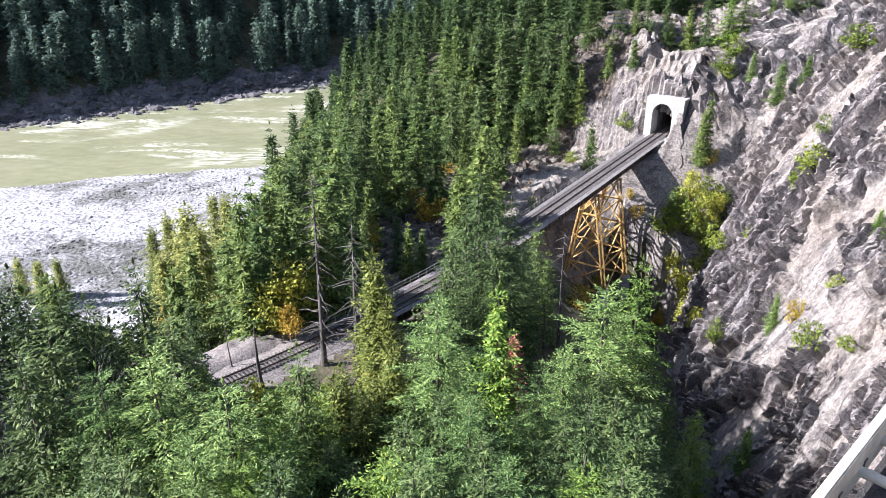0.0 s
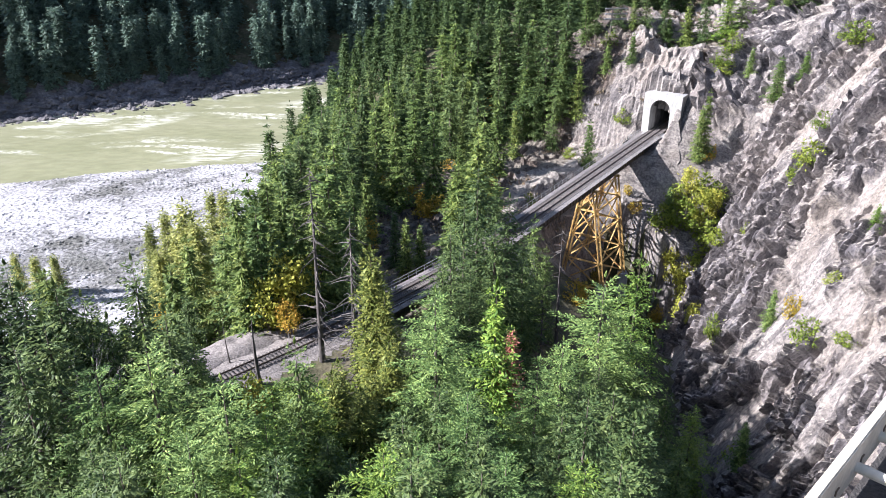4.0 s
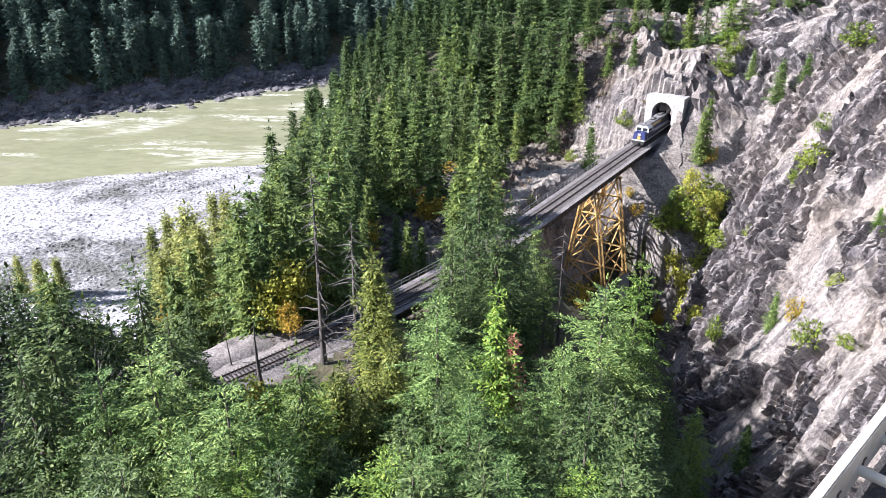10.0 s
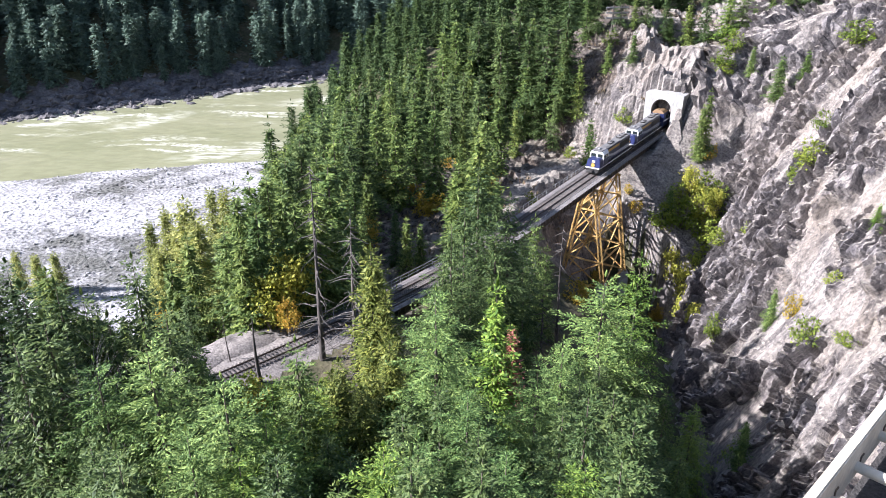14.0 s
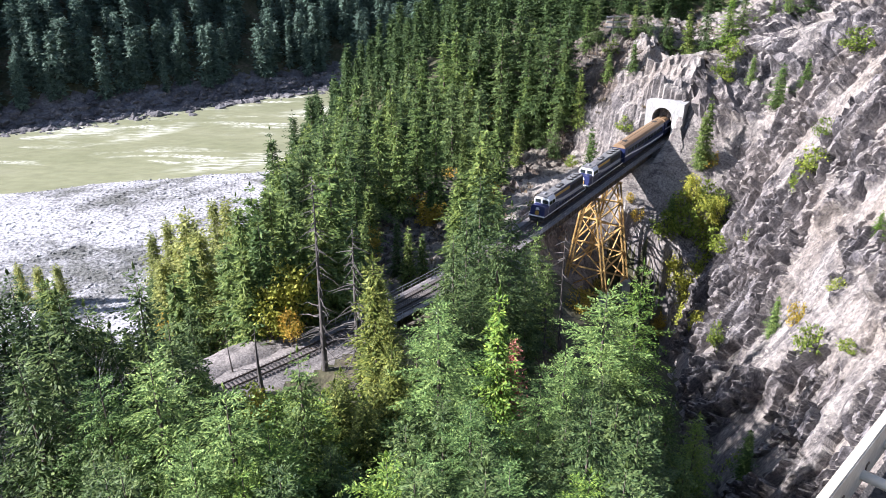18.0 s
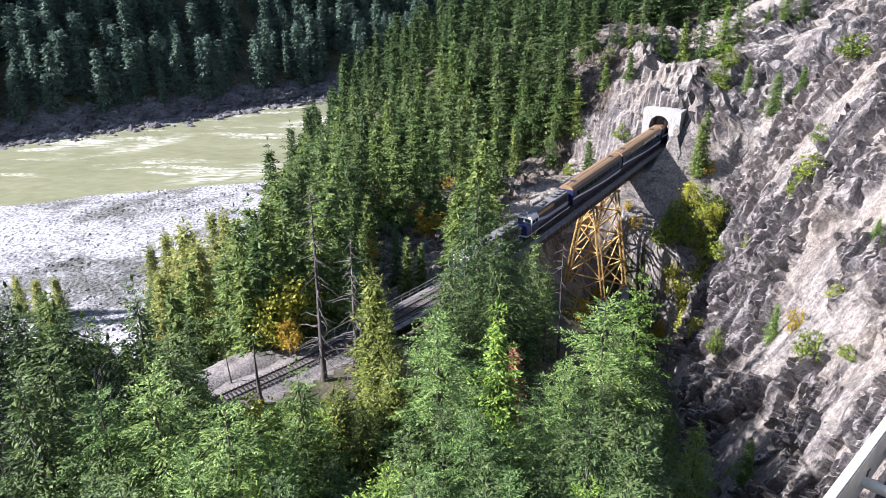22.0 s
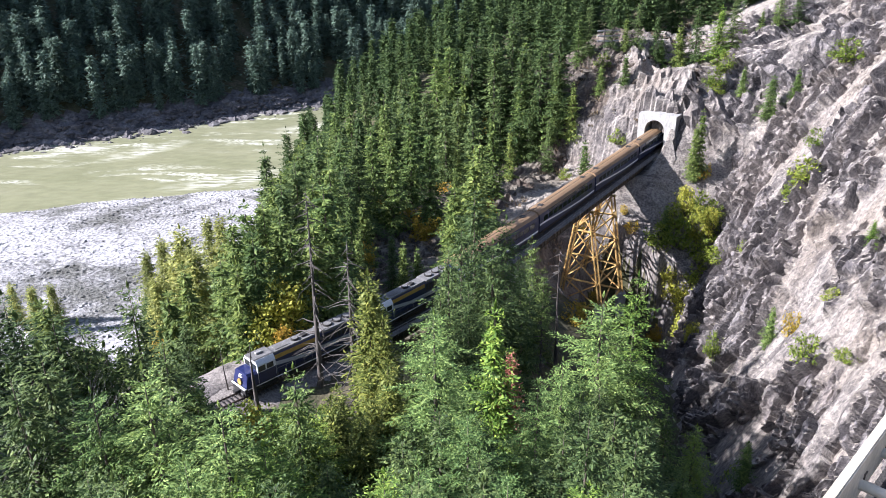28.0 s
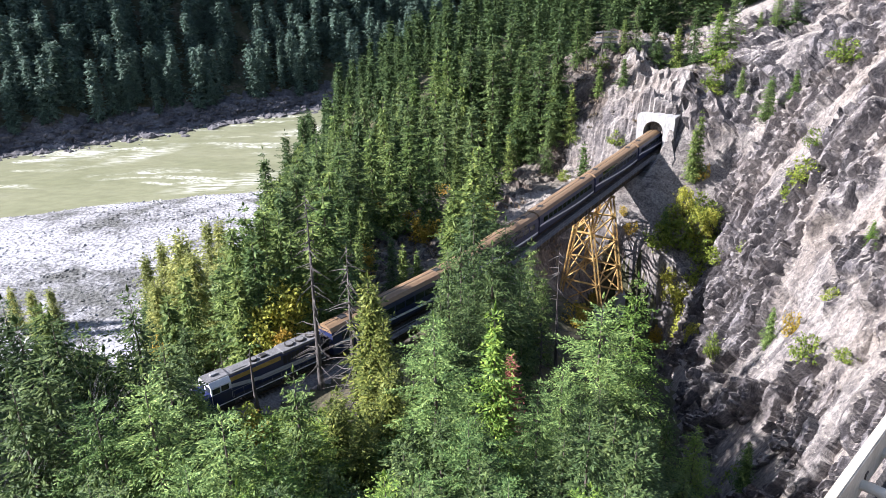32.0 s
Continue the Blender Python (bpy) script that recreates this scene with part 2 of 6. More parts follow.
GALV = material("galvanised_steel", [(0.3, (0.22, 0.22, 0.225)), (0.7, (0.36, 0.36, 0.36))], 1.0, 0.6, 0.2, 0.2, 12)
WHITE_STEEL = material("chalky_white_paint", [(0.3, (0.42, 0.37, 0.29)), (0.6, (0.60, 0.54, 0.44)), (0.8, (0.66, 0.61, 0.52))], 3.0, 0.55, 0, 0.15, 25, fine_tint=0.12)
ASPHALT = material("dark_asphalt", [(0.3, (0.035, 0.033, 0.033)), (0.7, (0.075, 0.07, 0.066))], 2.0, 0.9, 0, 0.5, 60)
NAVY = material("navy_paint", [(0.3, (0.012, 0.018, 0.06)), (0.7, (0.02, 0.03, 0.09))], 0.6, 0.35, 0, 0.05, 9, fine_tint=0.2)
BLUE = material("bright_blue_paint", [(0.3, (0.010, 0.016, 0.07)), (0.7, (0.018, 0.026, 0.105))], 0.7, 0.35, 0, 0.05, 9, fine_tint=0.15)
WHITE = material("white_paint", [(0.3, (0.68, 0.69, 0.72)), (0.7, (0.80, 0.81, 0.83))], 0.8, 0.4, 0, 0.05, 9, fine_tint=0.1)
SILVER = material("silver_grey_paint", [(0.3, (0.36, 0.37, 0.40)), (0.7, (0.50, 0.51, 0.54))], 0.8, 0.4, 0, 0.05, 9, fine_tint=0.15)
GOLD = material("gold_paint", [(0.3, (0.36, 0.22, 0.05)), (0.7, (0.52, 0.34, 0.09))], 0.8, 0.45, 0, 0.05, 9, fine_tint=0.2)
ROOF_GREY = material("sooty_grey_roof", [(0.3, (0.10, 0.10, 0.10)), (0.7, (0.20, 0.195, 0.195))], 0.8, 0.7, 0, 0.2, 7, fine_tint=0.3)
ROOF_BROWN = material("dusty_bronze_roof", [(0.3, (0.21, 0.13, 0.07)), (0.55, (0.285, 0.185, 0.105)), (0.75, (0.33, 0.23, 0.145))], 0.35, 0.55, 0.15, 0.1, 5, fine_tint=0.15, stretch=(1, 0.3, 1))
DARK = material("black_underframe", [(0.3, (0.015, 0.015, 0.017)), (0.7, (0.04, 0.038, 0.036))], 1.5, 0.7, 0, 0.2, 9)
GLASS = material("dark_window_glass", [(0.3, (0.015, 0.02, 0.022)), (0.7, (0.03, 0.04, 0.04))], 0.3, 0.06, 0, 0, 3, fine_tint=0.1)


RAPIDS = [((-86, 300), 0.38, (30, 9)), ((-136, 347), 0.85, (26, 9)), ((-169, 348), 0.38, (20, 8)), ((-60, 391), 0.45, (34, 7))]


def water_material():
    """Silty water with foam streaks drawn out along the flow."""
    m = material("silty_green_river", [(0.35, (0.22, 0.228, 0.135)), (0.6, (0.262, 0.264, 0.165)), (0.75, (0.31, 0.306, 0.21))], 0.03, 0.3, 0, 0.5, 0.35, stretch=(0.55, 1.2, 1), distance=0.3, fine_tint=0.12)
    N, L = m.node_tree.nodes, m.node_tree.links
    bsdf = N["Principled BSDF"]
    colour = bsdf.inputs["Base Color"].links[0].from_socket
    co = N.new("ShaderNodeTexCoord")
    masks = []
    for scale, stretch, low, high in ((0.10, (0.35, 1.6, 1), 0.53, 0.61), (0.022, (0.7, 1.3, 1), 0.45, 0.56), (0.9, (0.6, 1, 1), 0.42, 0.6)):
        turned = N.new("ShaderNodeMapping")
        turned.inputs["Rotation"].default_value, turned.inputs["Scale"].default_value = (0, 0, -0.35), stretch
        L.new(co.outputs["Object"], turned.inputs[0])
        n = N.new("ShaderNodeTexNoise")
        n.inputs["Scale"].default_value, n.inputs["Detail"].default_value = scale, 7.0
        L.new(turned.outputs[0], n.inputs["Vector"])
        r = N.new("ShaderNodeMapRange")
        r.inputs["From Min"].default_value, r.inputs["From Max"].default_value = low, high
        L.new(n.outputs[0], r.inputs[0])
        masks.append(r.outputs[0])
    both = masks[0]
    for other in masks[1:]:
        x = N.new("ShaderNodeMath")
        x.operation = "MULTIPLY"
        L.new(both, x.inputs[0])
        L.new(other, x.inputs[1])
        both = x.outputs[0]
    # rapids over the shallows: where they break, and how far they run
    rip = N.new("ShaderNodeTexNoise")
    rip.inputs["Scale"].default_value, rip.inputs["Detail"].default_value = 0.32, 8.0
    along_ = N.new("ShaderNodeMapping")
    along_.inputs["Rotation"].default_value, along_.inputs["Scale"].default_value = (0, 0, -0.35), (0.45, 1.6, 1)
    L.new(co.outputs["Object"], along_.inputs[0])
    L.new(along_.outputs[0], rip.inputs["Vector"])
    torn = N.new("ShaderNodeMapRange")
    torn.inputs["From Min"].default_value, torn.inputs["From Max"].default_value = 0.42, 0.6
    L.new(rip.outputs[0], torn.inputs[0])
    wild = torn.outputs[0]
    for (x, y), turn, size in RAPIDS:
        there = N.new("ShaderNodeMapping")
        there.vector_type = "TEXTURE"
        there.inputs["Location"].default_value, there.inputs["Rotation"].default_value, there.inputs["Scale"].default_value = (x, y, -44), (0, 0, turn), (*size, 1)
        L.new(co.outputs["Object"], there.inputs[0])
        away = N.new("ShaderNodeVectorMath")
        away.operation = "LENGTH"
        L.new(there.outputs[0], away.inputs[0])
        fade = N.new("ShaderNodeMapRange")
        fade.inputs["From Min"].default_value, fade.inputs["From Max"].default_value = 1.0, 0.3
        L.new(away.outputs["Value"], fade.inputs[0])
        break_ = N.new("ShaderNodeMath")
        break_.operation = "MULTIPLY"
        L.new(fade.outputs[0], break_.inputs[0])
        L.new(wild, break_.inputs[1])
        sum_ = N.new("ShaderNodeMath")
        sum_.operation, sum_.use_clamp = "ADD", True
        L.new(both, sum_.inputs[0])
        L.new(break_.outputs[0], sum_.inputs[1])
        both = sum_.outputs[0]
    mix = N.new("ShaderNodeMix")
    mix.data_type = "RGBA"
    mix.inputs["B"].default_value = (0.66, 0.66, 0.56, 1)
    L.new(both, mix.inputs["Factor"])
    L.new(colour, mix.inputs["A"])
    L.new(mix.outputs["Result"], bsdf.inputs["Base Color"])
    return m


WATER = water_material()


# ---- helpers for building ----
def tidy(me, mats, smooth=False):
    for m in mats if isinstance(mats, (list, tuple)) else [mats]:
        me.materials.append(m)
    if smooth:
        me.shade_smooth()
    return me


def mesh_of(name, verts, faces, mats, slots=None, smooth=False):
    me = bpy.data.meshes.new(name)
    me.from_pydata(np.asarray(verts, float).tolist(), [], faces if isinstance(faces, list) else faces.tolist())
    tidy(me, mats, smooth)
    if slots is not None:
        me.polygons.foreach_set("material_index", np.asarray(slots, np.int32))
    me.update()
    return me


def part(name, bm, mats, parent=None, label="", smooth=False):
    """One mesh object under a thing or a part; bm may be a bmesh or a finished mesh."""
    if isinstance(bm, bpy.types.Mesh):
        me = bm
    else:
        me = bpy.data.meshes.new(name)
        bm.to_mesh(me)
        bm.free()
        tidy(me, mats, smooth)
    ob = new(name, me)
    ob.parent = parent
    if label:
        tagged(ob, label)
    return ob


def box(bm, x0, x1, y0, y1, z0, z1, bevel=0.0):
    r = bmesh.ops.create_cube(bm, size=1)
    for v in r["verts"]:
        v.co = Vector(((x0 + x1) / 2 + v.co.x * (x1 - x0), (y0 + y1) / 2 + v.co.y * (y1 - y0), (z0 + z1) / 2 + v.co.z * (z1 - z0)))
    if bevel:
        bmesh.ops.bevel(bm, geom=list({e for v in r["verts"] for e in v.link_edges}), offset=bevel, segments=1, affect="EDGES")
    return bm


def boxed(*a):
    return box(bmesh.new(), *a)


def bar(bm, p, q, w, t=None, up=(0, 0, 1)):
    """A square bar from p to q, w wide and t thick."""
    p, q = Vector(p), Vector(q)
    t = t or w
    d = (q - p).normalized()
    u = Vector(up)
    if abs(d.dot(u)) > 0.98:
        u = Vector((1, 0, 0))
    side = d.cross(u).normalized()
    top = side.cross(d).normalized()
    vs = [bm.verts.new(e + side * (i * w / 2) + top * (j * t / 2)) for e in (p, q) for i, j in ((-1, -1), (1, -1), (1, 1), (-1, 1))]
    for f in ((0, 1, 2, 3), (7, 6, 5, 4), (0, 4, 5, 1), (1, 5, 6, 2), (2, 6, 7, 3), (3, 7, 4, 0)):
        bm.faces.new([vs[i] for i in f])
    return bm


def rod(bm, p, q, r0, r1=None, seg=8):
    p, q = Vector(p), Vector(q)
    r1 = r0 if r1 is None else r1
    d = q - p
    m = Matrix.Translation((p + q) / 2) @ d.to_track_quat("Z", "Y").to_matrix().to_4x4()
    bmesh.ops.create_cone(bm, cap_ends=True, segments=seg, radius1=r0, radius2=max(r1, 0.001), depth=d.length, matrix=m)
    return bm


def prism(bm, outline, y0, y1):
    """A closed outline in x, z drawn out along y."""
    a = [bm.verts.new((x, y0, z)) for x, z in outline]
    b = [bm.verts.new((x, y1, z)) for x, z in outline]
    k = len(outline)
    bm.faces.new(a)
    bm.faces.new(b[::-1])
    for i in range(k):
        bm.faces.new((a[i], b[i], b[(i + 1) % k], a[(i + 1) % k]))
    bmesh.ops.recalc_face_normals(bm, faces=bm.faces)
    return bm


# ---- the lie of the land ----
def sstep(a, b, v):
    k = np.clip((v - a) / (b - a), 0.0, 1.0)
    return k * k * (3 - 2 * k)


def hash3(i, j, k):
    n = (i.astype(np.int64) * 374761393 + j.astype(np.int64) * 668265263 + k.astype(np.int64) * 2147483647) & 0x7FFFFFFF
    n = ((n ^ (n >> 13)) * 1274126177) & 0x7FFFFFFF
    n = ((n ^ (n >> 16)) * 2246822519) & 0x7FFFFFFF
    return ((n ^ (n >> 15)) & 0xFFFFFF) / float(0xFFFFFF)


def vnoise(x, y, z):
    """Smooth value noise, 0 to 1."""
    xi, yi, zi = np.floor(x), np.floor(y), np.floor(z)
    u, v, w = x - xi, y - yi, z - zi
    u, v, w = u * u * (3 - 2 * u), v * v * (3 - 2 * v), w * w * (3 - 2 * w)
    out = 0.0
    for a in (0, 1):
        for b in (0, 1):
            for c in (0, 1):
                k = (u if a else 1 - u) * (v if b else 1 - v) * (w if c else 1 - w)
                out = out + k * hash3(xi + a, yi + b, zi + c)
    return out


def fbm(x, y, z, octaves=4, ridged=False):
    total, amp, norm = 0.0, 1.0, 0.0
    for o in range(octaves):
        v = vnoise(x * 2 ** o + 17.3 * o, y * 2 ** o + 5.1 * o, z * 2 ** o + 9.7 * o)
        total = total + amp * ((1 - np.abs(2 * v - 1)) if ridged else v)
        norm, amp = norm + amp, amp * 0.5
    return total / norm


TRACK_O, TRACK_D = (14.3, 125.9), (0.550, 0.8352)   # a point on the straight track and its way towards the tunnel
PORTAL_A = 69.2                                    # metres from that point to the tunnel mouth
BEND = 0.23                                        # degrees of curve to a metre, past the straight


def track_at(s):
    """Place and heading of the track, s metres out of the tunnel mouth."""
    l = max(0.0, s - PORTAL_A)
    a = min(PORTAL_A, s)
    x, y = TRACK_O[0] + TRACK_D[0] * (PORTAL_A - a), TRACK_O[1] + TRACK_D[1] * (PORTAL_A - a)
    h0 = math.atan2(-TRACK_D[1], -TRACK_D[0])
    if l > 0:
        k = -math.radians(BEND)
        x += (math.sin(h0 + k * l) - math.sin(h0)) / k
        y += -(math.cos(h0 + k * l) - math.cos(h0)) / k
        return x, y, h0 + k * l
    return x, y, h0


def scree_at(x, y):
    """The pale slope that falls from the tunnel yard into the gorge: its height, and how far it holds."""
    n = -(x - TRACK_O[0]) * TRACK_D[1] + (y - TRACK_O[1]) * TRACK_D[0]
    s = PORTAL_A - ((x - TRACK_O[0]) * TRACK_D[0] + (y - TRACK_O[1]) * TRACK_D[1])
    rim = 24.5 + 2.5 * (vnoise(x / 3, y / 3, x * 0) - 0.5)
    return -0.1 + 0.55 * (n + 3.8) - 0.75 * (s - 8.9), sstep(rim + 2.0, rim - 0.5, s) * sstep(-26, -19, n) * sstep(7, 3, n) * sstep(-9, -5, s)


def land(x, y, fine=True):
    """Height of the ground."""
    x, y = np.asarray(x, float), np.asarray(y, float)
    n = -(x - TRACK_O[0]) * TRACK_D[1] + (y - TRACK_O[1]) * TRACK_D[0]
    a = (x - TRACK_O[0]) * TRACK_D[0] + (y - TRACK_O[1]) * TRACK_D[1]
    d = (x - 40.4) * 0.981 - (y - 110.5) * 0.192
    lump = fbm(x / 38, y / 38, x * 0 + 3.3, 4) - 0.5
    # both walls of the gorge
    e = np.maximum(d, 0)
    right = -27 + 1.45 * np.minimum(e, 34) + 0.95 * np.clip(e - 34, 0, 70) + 0.6 * np.clip(e - 104, 0, 500)
    left = -27 + 0.9 * np.clip(-d, 0, 10) + 0.47 * np.clip(-d - 10, 0, 34) + 0.03 * np.clip(-d - 44, 0, 60)
    gorge = np.where(d > 0, right, left) + 9 * lump * sstep(2, 16, np.abs(d))
    gorge = gorge + 0.85 * np.clip(42 - y, 0, 60) * sstep(14, -10, d)
    # the wooded spur behind the track, and the hill that the tunnel goes into
    am = np.clip(a, -25, 400)
    edge = 50 + 0.55 * am
    spur = -7 - 0.1 * np.clip(n, 0, 200) - 34 * sstep(edge, edge + 62, n) + 7 * lump
    hill = 11.5 * sstep(67.6, 71.0, a) + 8 * sstep(70.0, 86.0, a) + 0.22 * np.clip(a - 79, 0, 400) + 0.45 * np.clip(-n, 0, 200) * sstep(60, 90, a)
    back = spur + hill * (1 - 0.6 * sstep(60, 160, n))
    back = back + 8 * np.exp(-((a - 73.5) / 3.5) ** 2 - ((n + 8.5) / 3) ** 2) + 5 * np.exp(-((a - 80) / 6) ** 2 - (n / 9) ** 2) + 7 * sstep(64, 84, a) * sstep(3, 12, n) * sstep(40, 24, n) * sstep(120, 95, a)
    far = sstep(-4, 9, n) * sstep(-80, -50, a)
    z = gorge * (1 - far) + back * far
    z = z + (back - z) * sstep(60, 72, a)
    z = np.where((d > 0) & (n < -3), np.maximum(z, right + 9 * lump), z)
    # the slope from the track down to the bar, west of the spur
    west = sstep(-40, -70, a)
    z = z * (1 - west) + west * (-3 - 0.42 * np.clip(n, 0, 95) + 4 * lump + 0.85 * np.clip(42 - y, 0, 70) * sstep(0, -20, n))
    # the ravine that the bridge crosses
    z = z - 14 * np.exp(-((a - 34) / 17) ** 2) * sstep(16, 5, n) * sstep(-30, -16, n)
    slope, holds = scree_at(x, y)
    z = z + (np.maximum(z, slope) - z) * holds
    # river bar, river and far bank
    shore = 268 + 0.253 * (x + 164) + 6 * (fbm(x / 25, y / 25, x * 0, 3) - 0.5)
    bar = -42.3 + 1.6 * (fbm(x / 22, y / 22, x * 0 + 7, 3) - 0.5) - 1.2 * sstep(shore - 35, shore, y)
    z = np.maximum(z, np.where((x < 20), bar, z))
    z = z + (-48 - z) * sstep(shore - 4, shore + 12, y) * sstep(60, 120, n + 0.5 * np.clip(-x - 40, 0, 60))
    opp = 345.6 + 0.66 * (x + 204.6) + 16 * (fbm(x / 30, y / 30, x * 0 + 1, 4) - 0.5)
    o = y - opp
    bank = -47 + 9 * sstep(-3, 22, o) + 0.45 * np.clip(o - 20, 0, 45) + 0.63 * np.clip(o - 65, 0, 375) + 0.3 * np.clip(o - 440, 0, 360) + 0.25 * np.clip(o - 720, 0, 1500) + 16 * lump * sstep(15, 60, o)
    # unseen ridge to the west, added to keep the far bank in shade
    bank = bank + 0.44 * np.clip(o - 12, 0, 450) * sstep(-235, -300, x)
    z = np.where((o > -6) & (x < 160), np.maximum(z, bank), z)
    z = z + (np.maximum(z, bank) - z) * sstep(130, 190, y - 300) * (x >= 160)
    # bed of the track, on its embankment
    return bed(x, y, n, a, z)


def bed(x, y, n, a, z):
    best, sb = np.full(np.shape(z), 1e9), np.zeros(np.shape(z))
    for s in np.arange(-14.0, 260.0, 2.0):
        px, py, _ = track_at(s)
        q = (x - px) ** 2 + (y - py) ** 2
        sb = np.where(q < best, s, sb)
        best = np.minimum(q, best)
    r = np.sqrt(best)
    on = sstep(104, 112, sb)
    wide = sstep(11, 3.4, r)
    z = z * (1 - on * wide) + (-0.75) * on * wide
    # the yard before the tunnel mouth, cut flat into the hill
    cut = sstep(12, 8, sb) * sstep(-3.0, -1.0, sb) * np.where(n < 0, sstep(4.6, 3.4, r), sstep(7.0, 4.0, r))
    z = z * (1 - cut) + (-0.75) * cut
    # open ravine under the bridge
    under = sstep(22, 27, sb) * sstep(109, 101, sb) * sstep(12, 5, r)
    z = np.where(under > 0, np.minimum(z, z * (1 - under) + np.minimum(z, -4.8) * under), z)
    low = sstep(5.5, 8.5, sb) * sstep(27, 25, sb) * sstep(4.0, 2.6, r)
    return np.where(low > 0, np.minimum(z, z * (1 - low) + np.minimum(z, -3.15) * low), z)
# ---- end of the land ----


# ---- ground, cliff, river ----
def on_track(s, n=0.0, z=0.0):
    """A point s metres out of the tunnel, n metres to the river side of the track, z above the rails."""
    x, y, h = track_at(s)
    return Vector((x + math.sin(h) * n, y - math.cos(h) * n, z))


def spaced(parts):
    out = []
    for a, b, step in parts:
        out += list(np.arange(a, b, step))
    return np.array(out)


def blocks(p, q, r, tilt):
    """Faceted blocks: each cell of a jittered grid is a tilted plane of its own height."""
    best, out = np.full(p.shape, 1e9), np.zeros(p.shape)
    pi, qi, ri = np.floor(p), np.floor(q), np.floor(r)
    for a in (-1, 0, 1):
        for b in (-1, 0, 1):
            for c in (-1, 0, 1):
                i, j, k = pi + a, qi + b, ri + c
                h1, h2, h3 = hash3(i, j, k), hash3(i + 57, j + 13, k + 31), hash3(i + 91, j + 71, k + 7)
                dx, dy, dz = p - i - h1, q - j - h2, r - k - h3
                e = dx * dx + dy * dy + dz * dz
                hit = e < best
                h4, h5, h6 = hash3(i + 3, j + 29, k + 83), hash3(i + 41, j + 5, k + 19), hash3(i + 23, j + 61, k + 47)
                out = np.where(hit, h4 - 0.5 + tilt * ((h5 - 0.5) * dx + (h6 - 0.5) * dy + (h1 - 0.5) * dz), out)
                best = np.where(hit, e, best)
    return out


gx = spaced([(-3000, -700, 150), (-700, -260, 22), (-260, -90, 3.0), (-90, -20, 1.25), (-20, 80, 0.8), (80, 125, 1.25), (125, 260, 9), (260, 700, 40), (700, 3001, 150)])
gy = spaced([(-2000, -300, 120), (-300, -20, 14), (-20, 60, 2.2), (60, 125, 1.25), (125, 215, 0.8), (215, 225, 1.25), (225, 330, 2.2), (330, 470, 4), (470, 800, 16), (800, 3001, 110)])
X, Y = np.meshgrid(gx, gy)
Z = land(X, Y)
NN = -(X - TRACK_O[0]) * TRACK_D[1] + (Y - TRACK_O[1]) * TRACK_D[0]
AA = (X - TRACK_O[0]) * TRACK_D[0] + (Y - TRACK_O[1]) * TRACK_D[1]
DD = (X - 40.4) * 0.981 - (Y - 110.5) * 0.192
near = (np.abs(X) < 300) & (Y > -50) & (Y < 480)
rough = np.where(near, 2.2 * (fbm(X / 6, Y / 6, Z / 6, 4, True) - 0.55), 0)
rocky = ((NN > 4) & (NN < 45) & (Z > -30)) | ((AA > 71) & (AA < 130) & (NN < 45))
BEDR = bed(X, Y, NN, AA, Z * 0 - 100) > -99.0
Z2 = Z + np.where(BEDR, 0.1, 1.0) * rough * np.where(rocky, 1.6, 0.6) * (Z > -42)
steps = 1.5 * blocks((X + 0.5 * Y) / 3.2, (Y - 0.5 * X) / 4.5, Z / 3, 1.3) + 0.8 * blocks((X + 0.5 * Y) / 1.7, (Y - 0.5 * X) / 2.4, Z / 2, 1.2)
Z2 = Z2 + np.where(rocky & near & (np.abs(X) < 120) & ~BEDR, steps, 0) * np.where((NN < 22) & (AA < 72), 0.22, 1.0) * sstep(3, 7, np.maximum(NN, np.where(AA > 73.5, 9, 0)))
CLIFF = (DD > 3) & (Y > 8) & (Y < 216) & (DD < 78) & (NN < -5)
Z2 = np.where(CLIFF, Z2 - 3.2, Z2)
shore_far = 345.6 + 0.66 * (X + 204.6)
zone = np.zeros(X.shape, int)                                   # 0 forest floor
zone[(NN > 3) & (NN < 46) & (AA > -60) & (AA < 125) & (Z > -30)] = 1         # rusty slopes behind the track
zone[(NN > 14) & (NN < 46) & (AA > 62) & (AA < 125)] = 1
zone[(NN > 1) & (NN < 20 + 3 * np.sin(AA / 5)) & (AA > 12) & (AA < 70)] = 2     # pale scree beside the bridge
zone[(AA > 58) & (NN < 14) & (AA < 125)] = 2                    # bare rock round the tunnel
zone[(DD > 0) & (NN < 0)] = 2
zone[(scree_at(X, Y)[1] > 0.3) & (NN < 4)] = 2
zone[(Z < -40.2) & (Y < shore_far - 20) & (NN > 40)] = 3        # cobble bar
zone[(Y > shore_far - 22) & (Y < shore_far + 26) & (X < 150)] = 4
zone[bed(X, Y, NN, AA, Z * 0 - 100) > -3] = 5                  # ballast
H_, W_ = X.shape
idx = np.arange(H_ * W_).reshape(H_, W_)
quads = np.stack([idx[:-1, :-1], idx[:-1, 1:], idx[1:, 1:], idx[1:, :-1]], -1).reshape(-1, 4)
slots = zone[:-1, :-1].reshape(-1)
fa, fn, fz = AA[:-1, :-1].reshape(-1), NN[:-1, :-1].reshape(-1), Z2[:-1, :-1].reshape(-1)
fz = np.maximum.reduce([Z2[:-1, :-1], Z2[1:, :-1], Z2[:-1, 1:], Z2[1:, 1:]]).reshape(-1)
mouth = (fa > PORTAL_A - 2.2) & (fa < PORTAL_A + 7) & (fn > -4.0) & (fn < 2.6) & (fz < 8.8)
keep = ~mouth
